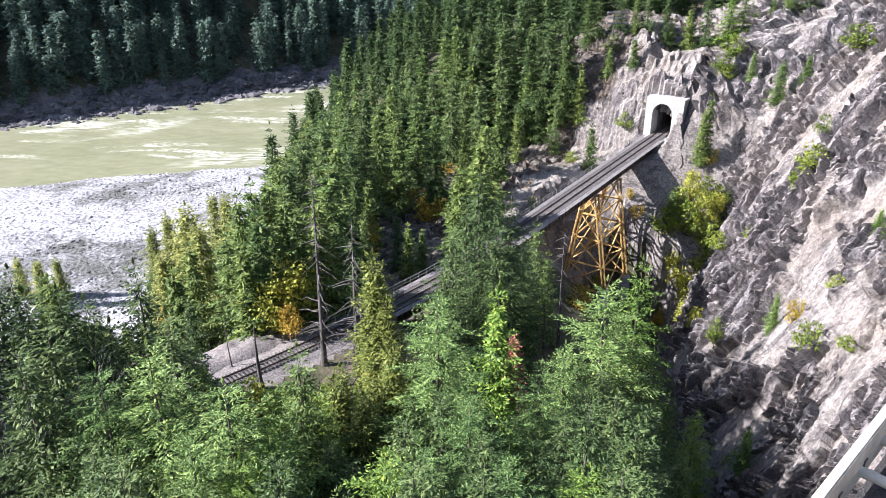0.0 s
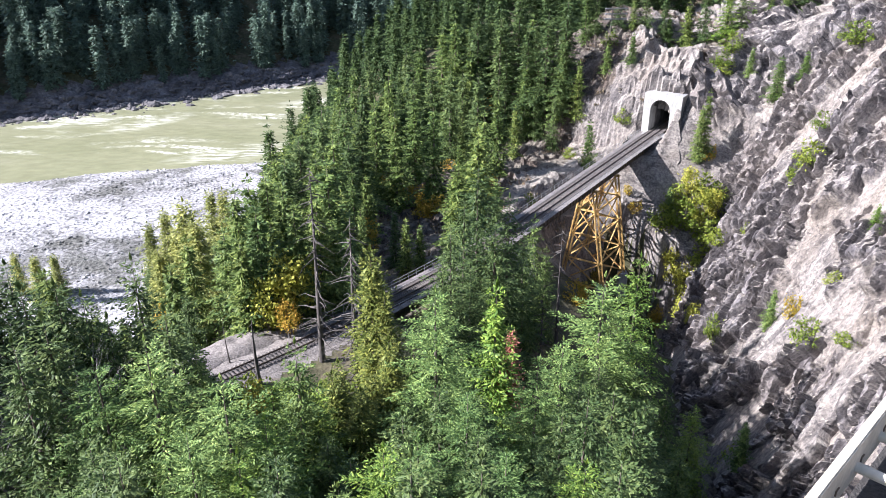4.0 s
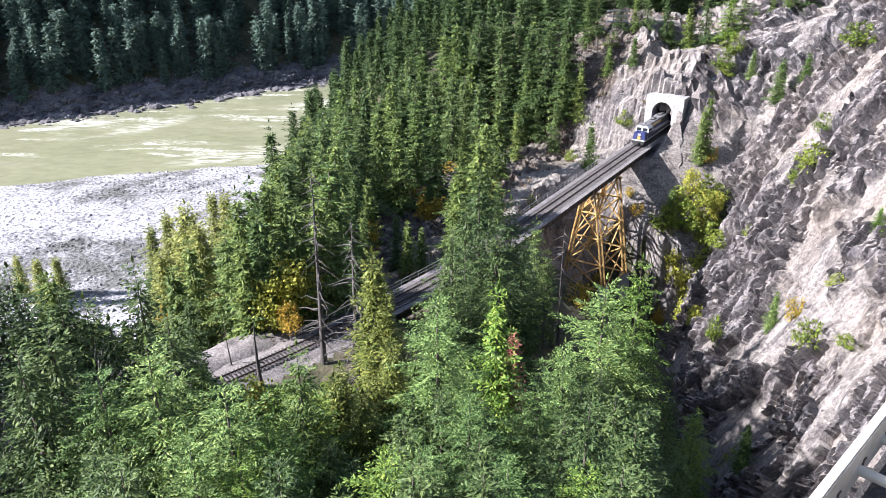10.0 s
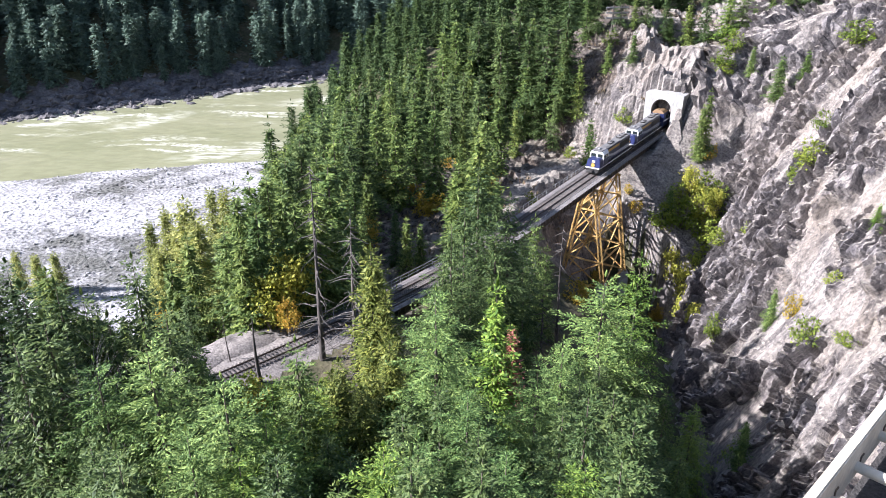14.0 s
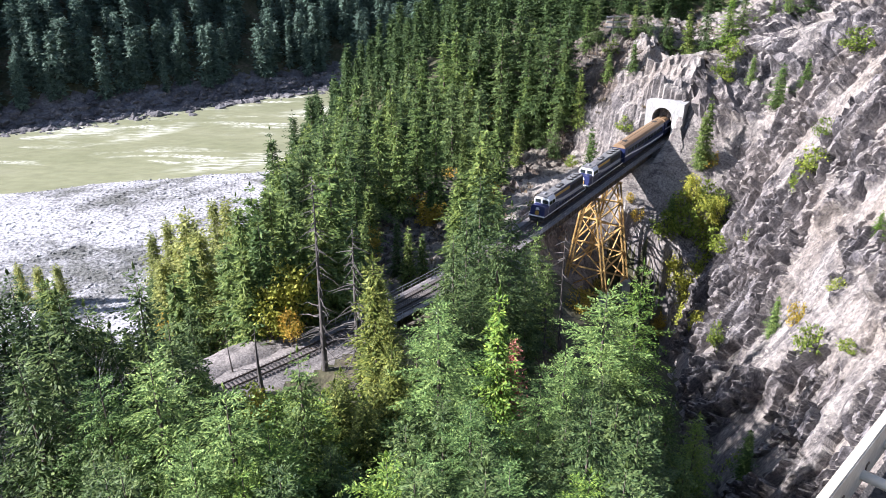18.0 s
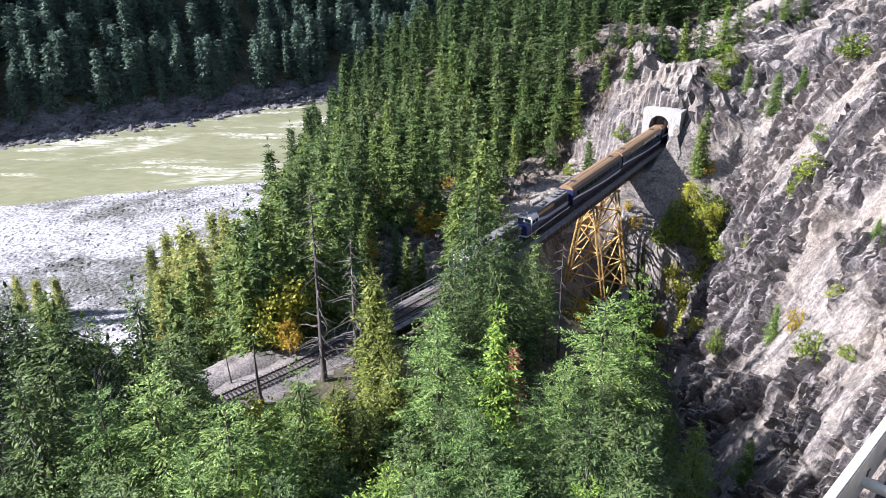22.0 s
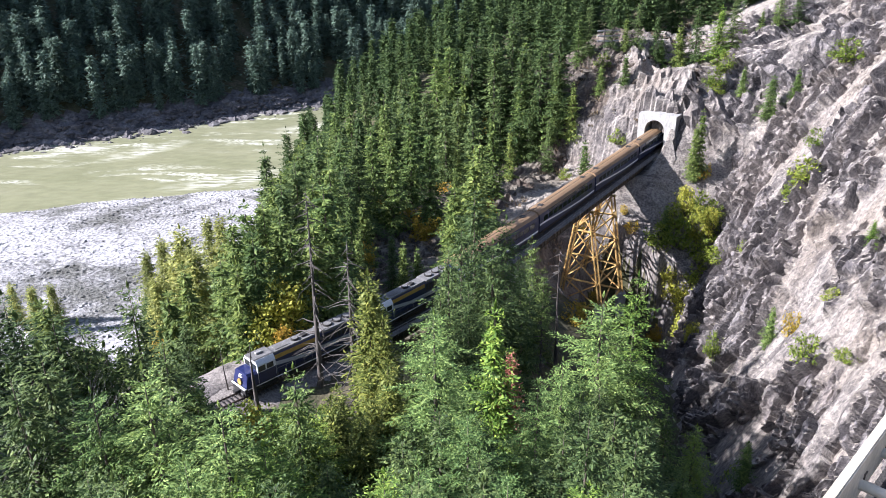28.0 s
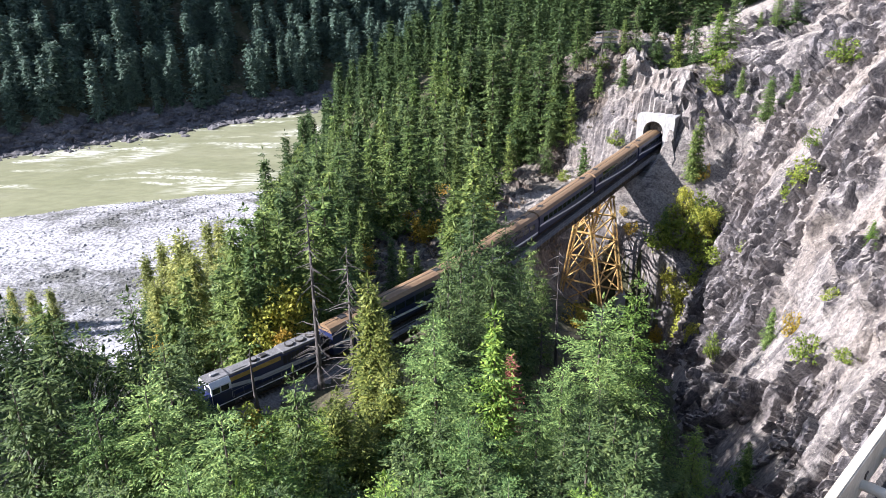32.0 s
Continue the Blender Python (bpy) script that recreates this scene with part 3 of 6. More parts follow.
ground = tagged(new("ground", mesh_of("ground", np.stack([X, Y, Z2], -1).reshape(-1, 3), quads[keep],
                                      [FOREST, SLOPE, CHUTE, COBBLE, BANK, SCREE], slots[keep], True)), "canyon ground of forest soil, bare rock and cobbles", "ground", kind="structure")

ground.data.polygons.foreach_set("use_smooth", (slots[keep] != 1) & (slots[keep] != 2))
# the craggy wall of the gorge, blocky and cleft
u = np.concatenate([np.arange(8, 50, 1.2), np.arange(50, 150, 0.21), np.arange(150, 216, 0.3)])
v = np.concatenate([np.arange(-2.5, 40, 0.21), np.arange(40, 80, 0.6)])
V_, U_ = np.meshgrid(v, u)
CX = 40.4 + (U_ - 110.5) * 0.1957 + V_ * 1.0
CY = U_ - V_ * 0.196
CZ = land(CX, CY)
# gullies of pale dirt: way along the gorge and up the wall, half width
GULLIES = [((88, 26), (95.4, 19.4), 1.6), ((95.4, 19.4), (98.4, 15.4), 3.0), ((98.4, 15.4), (106.5, 11), 4.0), ((106.5, 11), (109, 5), 3.4), ((133, 23.5), (119, 18.6), 0.9), ((119, 18.6), (100, 16), 1.0),
           ((200, 40), (184, 27), 6.0), ((184, 27), (172, 19), 3.5), ((165, 38), (155, 24), 4.0), ((155, 24), (146, 16), 1.8), ((180, 6), (176, 15), 3.0), ((84, 15), (76, 7), 2.4), ((148, 12), (140, 5), 1.6), ((125, 31), (112, 25), 2.2)]


def gully(u, v):
    out = np.zeros(np.shape(u))
    for (u0, v0), (u1, v1), wide in GULLIES:
        du, dv = u1 - u0, v1 - v0
        k = np.clip(((u - u0) * du + (v - v0) * dv) / (du * du + dv * dv), 0, 1)
        out = np.maximum(out, np.exp(-((u - u0 - k * du) ** 2 + (v - v0 - k * dv) ** 2) / wide ** 2))
    return out


def crag(x, y, z, bare):
    """Rock relief: buttresses, slanting clefts, faceted blocks of three sizes, and gullies filled with dirt."""
    w = 5.0 * (fbm(x / 14, y / 14, z / 14, 2) - 0.5) + 1.6 * (fbm(x / 3, y / 3, z / 3, 3) - 0.5)
    c, f = 0.97 * y + 0.2 * x - 0.28 * z + w, 0.8 * z + 0.5 * x + w      # across and along the fall of the slope
    rib = fbm(c / 12, f / 40, x / 40, 4, True) - 0.62
    rib2 = fbm(c / 4 + 40, f / 11, y / 30, 4, True) - 0.62
    crop = sstep(0.38, 0.45, fbm(c / 8 + 8, f / 13, x / 30, 4) + 0.3 * (fbm(c / 1.6, f / 3, x / 5, 3) - 0.5) - 0.27 * bare + 0.09)
    big, mid, small = blocks(c / 7.0, f / 14.0, x / 9, 0.8), blocks(c / 2.3, f / 6.5, x / 5, 0.75), blocks(c / 0.85, f / 2.4, x / 1.8, 0.7)
    groove = fbm(c / 1.7, f / 12, x / 9, 4, True) - 0.6
    out = 5.0 * rib + crop * (1.0 + 1.5 * rib2 + 3.4 * big + 1.8 * mid + 0.6 * small) + (1 - crop) * (1.2 * groove + 0.8 * mid + 0.38 * small)
    for across, down, depth in ((5.5, 18.0, 3.4), (2.2, 7.0, 2.0)):
        cut = 1 - np.abs(2 * fbm(c / across + 3, f / down, x / 25, 3) - 1)
        out = out - depth * (0.08 + 0.92 * crop) * sstep(0.90, 0.97, cut)
    shelf = 1 - np.abs(2 * fbm(f / 4.5 + c / 20, c / 9 + 7, x / 25, 3) - 1)
    out = out - 1.3 * (0.1 + 0.9 * crop) * sstep(0.90, 0.97, shelf)
    return out + (0.3 + 0.35 * crop) * (fbm(c / 0.8, f / 2.0, z / 0.9, 4, True) - 0.6), crop


nx_, ny_, nz_ = 0.75 * np.ones_like(CZ), -0.15 * np.ones_like(CZ), 0.62 * np.ones_like(CZ)
rel, crop = crag(CX, CY, CZ, gully(U_, V_))
rel = rel * sstep(-2.5, 4, V_) * (0.35 + 0.65 * sstep(76, 50, V_))
slope, soft = scree_at(CX, CY)
soft = soft * sstep(1.5, 0.3, CZ - slope)
rel, crop = rel * (1 - 0.85 * soft), crop * (1 - soft)
# dent pressed into the wall to darken it where a tree's shadow lies
rel = rel - 5.5 * np.exp(-((U_ - 91) / 7) ** 2 - ((V_ - 7) / 6) ** 2)
C = np.stack([CX - nx_ * rel, CY + ny_ * rel, CZ + nz_ * rel], -1)
H_, W_ = CX.shape
idx = np.arange(H_ * W_).reshape(H_, W_)
quads = np.stack([idx[:-1, :-1], idx[:-1, 1:], idx[1:, 1:], idx[1:, :-1]], -1).reshape(-1, 4)
ca = ((CX - TRACK_O[0]) * TRACK_D[0] + (CY - TRACK_O[1]) * TRACK_D[1])[:-1, :-1].reshape(-1)
cn = (-(CX - TRACK_O[0]) * TRACK_D[1] + (CY - TRACK_O[1]) * TRACK_D[0])[:-1, :-1].reshape(-1)
keep = ~((cn > -7.5) & (ca > 40))
cliff_mesh = mesh_of("rock_cliff", C.reshape(-1, 3), quads[keep], [CHUTE, ROCK], (crop[:-1, :-1].reshape(-1)[keep] > 0.5).astype(int))
cliff_mesh.polygons.foreach_set("use_smooth", crop[:-1, :-1].reshape(-1)[keep] <= 0.5)
tagged(new("rock_cliff", cliff_mesh), "steep cleft cliff of pale grey and tan rock", "cliff", kind="structure")

bm = bmesh.new()
bmesh.ops.create_grid(bm, x_segments=60, y_segments=60, size=0.5, matrix=pose(-150, 500, -44.0) @ Matrix.Diagonal((900, 1000, 1, 1)))
tagged(part("river_water", bm, WATER), "silty pale green river with small rapids", "river", kind="structure")

# loose stones on the bar and along the far bank
def stones(name, label, spots, mat, seed):
    r = np.random.default_rng(seed)
    bm = bmesh.new()
    bmesh.ops.create_icosphere(bm, subdivisions=1, radius=1.0)
    base_v = np.array([v_.co[:] for v_ in bm.verts])
    base_f = np.array([[v_.index for v_ in f.verts] for f in bm.faces])
    bm.free()
    VV, FF = [], []
    for i, (x, y, z, k) in enumerate(spots):
        v_ = base_v * (1 + r.uniform(-0.28, 0.28, (len(base_v), 1))) * np.array([r.uniform(0.7, 1.4), r.uniform(0.7, 1.4), r.uniform(0.45, 0.8)]) * k
        VV.append(v_ + np.array([x, y, z + 0.1 * k]))
        FF.append(base_f + i * len(base_v))
    tagged(new(name, mesh_of(name, np.concatenate(VV), np.concatenate(FF), mat)), label, "stones", kind="stuff")


rs = np.random.default_rng(9)
sx, sy = rs.uniform(-200, -55, 9000), rs.uniform(165, 300, 9000)
sz = land(sx, sy)
ok = (sz < -40.6) & (sz > -44.2) & (rs.random(9000) < 0.25 + 0.75 * (vnoise(sx / 14, sy / 9, sx * 0) > 0.5))
stones("bar_stones", "pale grey cobbles and boulders on the river bar", [(a, b, c, 0.16 + 0.5 * rs.random() ** 4) for a, b, c in zip(sx[ok], sy[ok], sz[ok])], COBBLE, 1)
sx = rs.uniform(-260, 20, 4200)
sy = 345.6 + 0.66 * (sx + 204.6) + rs.normal(7, 8, 4200)
stones("bank_boulders", "dark jumbled boulders along the far river bank", [(a, b, max(c, -44.4), 0.5 + 2.4 * rs.random() ** 3) for a, b, c in zip(sx, sy, land(sx, sy))], BANK, 2)

rx, ry = rs.uniform(-30, 75, 30000), rs.uniform(105, 225, 30000)
rn = -(rx - TRACK_O[0]) * TRACK_D[1] + (ry - TRACK_O[1]) * TRACK_D[0]
ra = (rx - TRACK_O[0]) * TRACK_D[0] + (ry - TRACK_O[1]) * TRACK_D[1]
ok = (((rn > 5 + 16 * ((ra > 8) & (ra < 72))) & (rn < 42)) | ((ra > 72) & (rn > -12) & (rn < 42))) & (ra > -50) & (ra < 118) & (rs.random(30000) < 0.15 + 0.85 * (vnoise(rx / 6, ry / 6, rx * 0) > 0.48))
ok &= ~((np.abs(rn) < 5.5) & (ra < 80)) & ~((ra > 60) & (ra < 84) & (np.abs(rn) < 8))
stones("slope_rubble", "angular brown and grey rubble on the rocky slope", [(a, b, c, 0.22 + 1.0 * rs.random() ** 3.5) for a, b, c in zip(rx[ok], ry[ok], land(rx[ok], ry[ok]))], SLOPE, 3)

# gravel bank behind the track, where the bridge ends
bm = bmesh.new()
bmesh.ops.create_grid(bm, x_segments=48, y_segments=26, size=1.0)
for v_ in bm.verts:
    e = max(0.0, 1 - v_.co.x ** 2 - v_.co.y ** 2)
    q_ = on_track(127 + 13 * v_.co.x, 6.0 + 3.4 * v_.co.y)
    lum = float(vnoise(np.array(q_.x / 1.6), np.array(q_.y / 1.6), np.array(2.0)))
    v_.co = Vector((q_.x, q_.y, -1.6 + 1.2 * e ** 0.6 + 0.6 * lum * (e > 0)))
tagged(part("gravel_bank", bm, SCREE, smooth=True), "rounded bank of pale grey gravel beside the track", "gravel bank", kind="structure")

# ---- tunnel ----
bm = bmesh.new()
ARCH = [(-2.95, -0.8), (-2.95, 5.0)] + [(-0.5 - 2.45 * math.cos(k * math.pi / 10), 5.0 + 2.6 * math.sin(k * math.pi / 10)) for k in range(1, 10)] + [(1.95, 5.0), (1.95, -0.8)]
OUTER = [(-5.6, -0.8), (-5.6, 5.0)] + [(-5.6 + 0.93 * k, 8.95 + 0.15 * (5 - abs(k - 5)) / 5) for k in range(1, 10)] + [(3.7, 5.0), (3.7, -0.8)]
OUTER[1], OUTER[-2] = (-5.6, 8.9), (3.7, 8.9)
tunnel_pose = Matrix.Translation(on_track(0, 0.0)) @ pose(0, 0, 0, 0, 0, math.degrees(track_at(0)[2]) - 90)
fr = [[bm.verts.new((x, y, z)) for x, z in o] for y, o in ((0.0, ARCH), (0.0, OUTER), (-4.5, OUTER), (-4.5, ARCH))]
for a, b in ((0, 1), (1, 2), (3, 0)):
    for i in range(len(ARCH) - 1):
        bm.faces.new((fr[a][i], fr[a][i + 1], fr[b][i + 1], fr[b][i]))
bmesh.ops.recalc_face_normals(bm, faces=bm.faces)
portal = part("tunnel_portal", bm, CONCRETE)
portal.matrix_basis = tunnel_pose
tagged(portal, "pale concrete portal round an arched railway tunnel", "tunnel portal", kind="structure")
bm = bmesh.new()
fr = [[bm.verts.new((x * 1.0, y, z)) for x, z in ARCH] for y in (-4.5, -60.0, -150.0, -260.0)]
for a in range(3):
    for i in range(len(ARCH)):
        j = (i + 1) % len(ARCH)
        bm.faces.new((fr[a][i], fr[a][j], fr[a + 1][j], fr[a + 1][i]))
bm.faces.new(fr[3])
lining = part("tunnel_lining", bm, BANK)
lining.matrix_basis = tunnel_pose
tagged(lining, "dark rough lining of the railway tunnel", "tunnel", kind="structure")


# ---- track and bridge ----
def sweep(name, s0, s1, step, outline, mats, parent, smooth=False):
    """An outline in n, z carried along the track."""
    bm = bmesh.new()
    rows = []
    s = s0
    while s <= s1 + 0.01:
        rows.append([bm.verts.new(on_track(s, n, z)) for n, z in outline])
        s += step
    k = len(outline)
    for a, b in zip(rows, rows[1:]):
        for i in range(k):
            bm.faces.new((a[i], a[(i + 1) % k], b[(i + 1) % k], b[i]))
    bm.faces.new(rows[0])
    bm.faces.new(rows[-1][::-1])
    bmesh.ops.recalc_face_normals(bm, faces=bm.faces)
    return part(name, bm, mats, parent, smooth=smooth)


def rect(n0, n1, z0, z1):
    return [(n0, z0), (n1, z0), (n1, z1), (n0, z1)]


def along(bm, s, n0, n1, ds, z0, z1):
    """A block across the track at s."""
    vs = [bm.verts.new(on_track(s + e, n, z)) for z in (z0, z1) for e, n in ((-ds, n0), (-ds, n1), (ds, n1), (ds, n0))]
    for f in ((3, 2, 1, 0), (4, 5, 6, 7), (0, 1, 5, 4), (1, 2, 6, 5), (2, 3, 7, 6), (3, 0, 4, 7)):
        bm.faces.new([vs[i] for i in f])


track = tagged(new("railway_track"), "single railway track of worn steel rails on dark timber ties", "railway track")
for n in (-0.755, 0.755):
    sweep("rail", -100, 230, 2.0, [(n - 0.07, -0.17), (n + 0.07, -0.17), (n + 0.04, -0.0), (n - 0.04, 0.0)], RAIL, track)
rnd = random.Random(4)
tie_mesh = {}
for deck, w in ((True, 1.75), (False, 1.35)):
    bm = boxed(-w, w, -0.12, 0.12, -0.40 if deck else -0.36, -0.17, 0.015)
    me = bpy.data.meshes.new("tie")
    bm.to_mesh(me)
    bm.free()
    tie_mesh[deck] = tidy(me, TIE)
rest = bmesh.new()
s = -20.0
while s < 225:
    deck = 7 < s < 109
    q, j = on_track(s + rnd.uniform(-0.03, 0.03)), rnd.uniform(-0.06, 0.06)
    m = pose(q.x, q.y, 0, 0, 0, math.degrees(track_at(s)[2]) - 90 + rnd.uniform(-0.5, 0.5)) @ pose(j, 0, 0)
    if 44 < s < 176:
        t_ = part("tie", tie_mesh[deck], None, track)
        t_.matrix_basis = m
    else:
        along(rest, s, -1.75 + j, 1.75 + j, 0.12, -0.40, -0.17)
    s += 0.42 if deck else 0.55
tagged(part("tie_rest", rest, TIE, track), kind="stuff")

tagged(sweep("ballast_bed", 108.5, 230, 2.0, [(-9.0, -4.6), (-2.3, -0.42), (2.3, -0.42), (5.5, -1.9), (5.5, -4.2)], SCREE, None, True), "bed of pale grey crushed stone ballast", "ballast", kind="structure")

bridge = tagged(new("railway_bridge"), "steel girder railway bridge on a rusty yellow trestle tower", "railway bridge")
S0, S1 = 6.5, 108.0
stiff = bpy.data.meshes.new("stiffener")
bm = boxed(-0.03, 0.03, -0.09, 0.09, -1.1, 1.1)
bm.to_mesh(stiff)
bm.free()
tidy(stiff, STEEL_BLACK)
spans = [S0, 28.5, 40.6, 55.0, 69.0, 82.0, 95.0, S1]
for k, (a, b) in enumerate(zip(spans, spans[1:])):
    for n in (-1.25, 1.25):
        bm = bmesh.new()
        p, q = on_track(a + 0.05, n, -1.6), on_track(b - 0.05, n, -1.6)
        bar(bm, p, q, 0.05, 2.3)
        for z in (-0.46, -2.72):
            bar(bm, p + Vector((0, 0, z + 1.6)), q + Vector((0, 0, z + 1.6)), 0.42, 0.05)
        g = part("girder", bm, STEEL_BLACK, bridge)
        m = int((b - a) / 1.35)
        side = (on_track((a + b) / 2, n + 0.1) - on_track((a + b) / 2, n)).normalized()
        turn = math.degrees(math.atan2((q - p).y, (q - p).x))
        for i in range(m + 1):
            c = p.lerp(q, i / m) + side * math.copysign(0.11, n)
            part("stiffener", stiff, None, g).matrix_basis = pose(c.x, c.y, c.z, 0, 0, turn)
    bm = bmesh.new()
    m = max(2, int((b - a) / 3.2))
    for i in range(m):
        for i0, i1 in ((-1.2, 1.2), (1.2, -1.2)):
            bar(bm, on_track(a + (b - a) * i / m, i0, -2.6), on_track(a + (b - a) * (i + 1) / m, i1, -2.6), 0.12)
    part("cross_bracing", bm, STEEL_BLACK, bridge)
for n, w in ((-2.3, 0.5), (2.3, 0.48)):
    sweep("walkway", S0 - 3, S1, 2.0, rect(n - w, n + w, -0.36, -0.28), DECKING, bridge)
    edge = n + math.copysign(w - 0.05, n)
    rail_thing = part("railing", sweep("top_rail", S0 - 3, S1 + (14 if n > 0 else 0), 2.0, rect(edge - 0.03, edge + 0.03, 0.74, 0.80), GALV, bridge).data.copy(), GALV, bridge)
    sweep("middle_rail", S0 - 3, S1 + (14 if n > 0 else 0), 2.0, rect(edge - 0.02, edge + 0.02, 0.22, 0.26), GALV, rail_thing)
    for i in range(int((S1 - S0 + 3 + (14 if n > 0 else 0)) / 1.9) + 1):
        s = S0 - 3 + i * 1.9
        bm = bmesh.new()
        bar(bm, on_track(s, edge, -0.62), on_track(s, edge, 0.8), 0.07)
        part("post", bm, GALV, rail_thing)
for ob in [o for o in bpy.data.objects if o.name.startswith("top_rail")]:
    bpy.data.objects.remove(ob)


def lattice_leg(bm, p, q, w=0.72):
    """A built-up leg: four corner angles and laced faces."""
    p, q = Vector(p), Vector(q)
    d = (q - p).normalized()
    sx = d.cross(Vector((0, 1, 0))).normalized()
    sy = sx.cross(d).normalized()
    for i in (-1, 1):
        for j in (-1, 1):
            o = sx * (i * w / 2) + sy * (j * w / 2)
            bar(bm, p + o, q + o, 0.22)
    m = int((q - p).length / (w * 1.0))
    for k in range(m):
        for o in (sx * w / 2, -sx * w / 2):
            e = sy if k % 2 else -sy
            bar(bm, p.lerp(q, k / m) + o + e * w / 2, p.lerp(q, (k + 1) / m) + o - e * w / 2, 0.03, 0.16, up=sx)
        for o in (sy * w / 2, -sy * w / 2):
            e = sx if k % 2 else -sx
            bar(bm, p.lerp(q, k / m) + o + e * w / 2, p.lerp(q, (k + 1) / m) + o - e * w / 2, 0.03, 0.16, up=sy)


def tower(bents, foot, top=-7.4, spread=0.165):
    t = part("trestle_tower", boxed(0, 0.01, 0, 0.01, 0, 0.01), STEEL_YELLOW, bridge, "rusty yellow lattice trestle tower")
    t.data.clear_geometry()
    bm = bmesh.new()
    bar(bm, on_track(bents[0], -2.3, -2.95), on_track(bents[0], 2.3, -2.95), 0.5, 0.35)
    bm.to_mesh(t.data)
    bm.free()
    bm = bmesh.new()
    bar(bm, on_track(bents[1], -2.3, -2.95), on_track(bents[1], 2.3, -2.95), 0.5, 0.35)
    part("cap_beam", bm, STEEL_YELLOW, t)

    def at(i, j, z):
        return on_track(bents[i], (1.25 + spread * (-2.75 - z)) * j - 0.3, z)

    for i in (0, 1):
        for j in (-1, 1):
            bm = bmesh.new()
            lattice_leg(bm, at(i, j, -2.8), at(i, j, foot[i]))
            part("leg", bm, STEEL_YELLOW, t)
            bm = bmesh.new()
            p = at(i, j, foot[i])
            box(bm, p.x - 1.0, p.x + 1.0, p.y - 1.0, p.y + 1.0, p.z - 6, p.z, 0.08)
            part("pedestal", bm, CONCRETE, t, "concrete pedestal")
    levels = [-2.9, -7.4, -13.0, -19.0, -25.0]
    for lv, z in enumerate(levels[1:]):
        for (a, b) in (((0, -1), (0, 1)), ((1, -1), (1, 1)), ((0, -1), (1, -1)), ((0, 1), (1, 1))):
            bm = bmesh.new()
            bar(bm, at(*a, z), at(*b, z), 0.3, 0.3)
            part("strut", bm, STEEL_YELLOW, t)
            for e, f in ((a, b), (b, a)):
                bm = bmesh.new()
                bar(bm, at(*e, levels[lv]), at(*f, z), 0.24, 0.24)
                part("diagonal", bm, STEEL_YELLOW, t)
    for i in (0, 1):
        for j in (-1, 1):
            bm = bmesh.new()
            p = at(i, j, -7.4)
            box(bm, p.x - 0.42, p.x + 0.42, p.y - 0.42, p.y + 0.42, p.z - 0.6, p.z + 0.6, 0.1)
            part("gusset", bm, STEEL_YELLOW, t)
    return t


tower((28.5, 40.6), (-25.5, -24.0))
for s, foot in ((69.0, -11), (95.0, -7.0)):
    bm = bmesh.new()
    along(bm, s, -2.2, 2.2, 1.0, foot - 6, -2.78)
    part("pier", bm, CONCRETE, bridge, "concrete bridge pier")
bm = bmesh.new()
for i, (a, b, z) in enumerate(((-1.0, 5.5, -0.6), (5.5, 8.0, -2.8))):
    vs0 = [(a, -2.9), (b, -2.9), (b, 2.8), (a, 2.8)]
    lo = [bm.verts.new(on_track(s + (1.5 if s == b else 0), n * 1.05, -16)) for s, n in vs0]
    hi = [bm.verts.new(on_track(s, n, z)) for s, n in vs0]
    bm.faces.new(hi)
    bm.faces.new(lo[::-1])
    for k in range(4):
        bm.faces.new((lo[k], lo[(k + 1) % 4], hi[(k + 1) % 4], hi[k]))
bmesh.ops.recalc_face_normals(bm, faces=bm.faces)
tagged(part("bridge_abutment", bm, CONCRETE), "tall concrete bridge abutment below the tunnel mouth", "abutment", kind="structure")
bm = bmesh.new()
along(bm, 109.5, -3.0, 3.0, 2.0, -12, -0.75)
tagged(part("bridge_abutment", bm, CONCRETE), "low concrete abutment at the ballasted end of the bridge", "abutment", kind="structure")


# ---- the train ----
def wheelset(parent, y, axles, name="bogie"):
    bm = bmesh.new()
    box(bm, -1.12, -0.98, y - 1.9, y + 1.9, 0.35, 0.75, 0.05)
    box(bm, 0.98, 1.12, y - 1.9, y + 1.9, 0.35, 0.75, 0.05)
    box(bm, -1.0, 1.0, y - 0.4, y + 0.4, 0.45, 0.95)
    b = part(name, bm, DARK, parent)
    for a in axles:
        bm = bmesh.new()
        for x in (-0.78, 0.78):
            rod(bm, (x - 0.07, y + a, 0.48), (x + 0.07, y + a, 0.48), 0.48, seg=16)
        rod(bm, (-0.78, y + a, 0.48), (0.78, y + a, 0.48), 0.09)
        part("wheelset", bm, DARK, b)
    return b


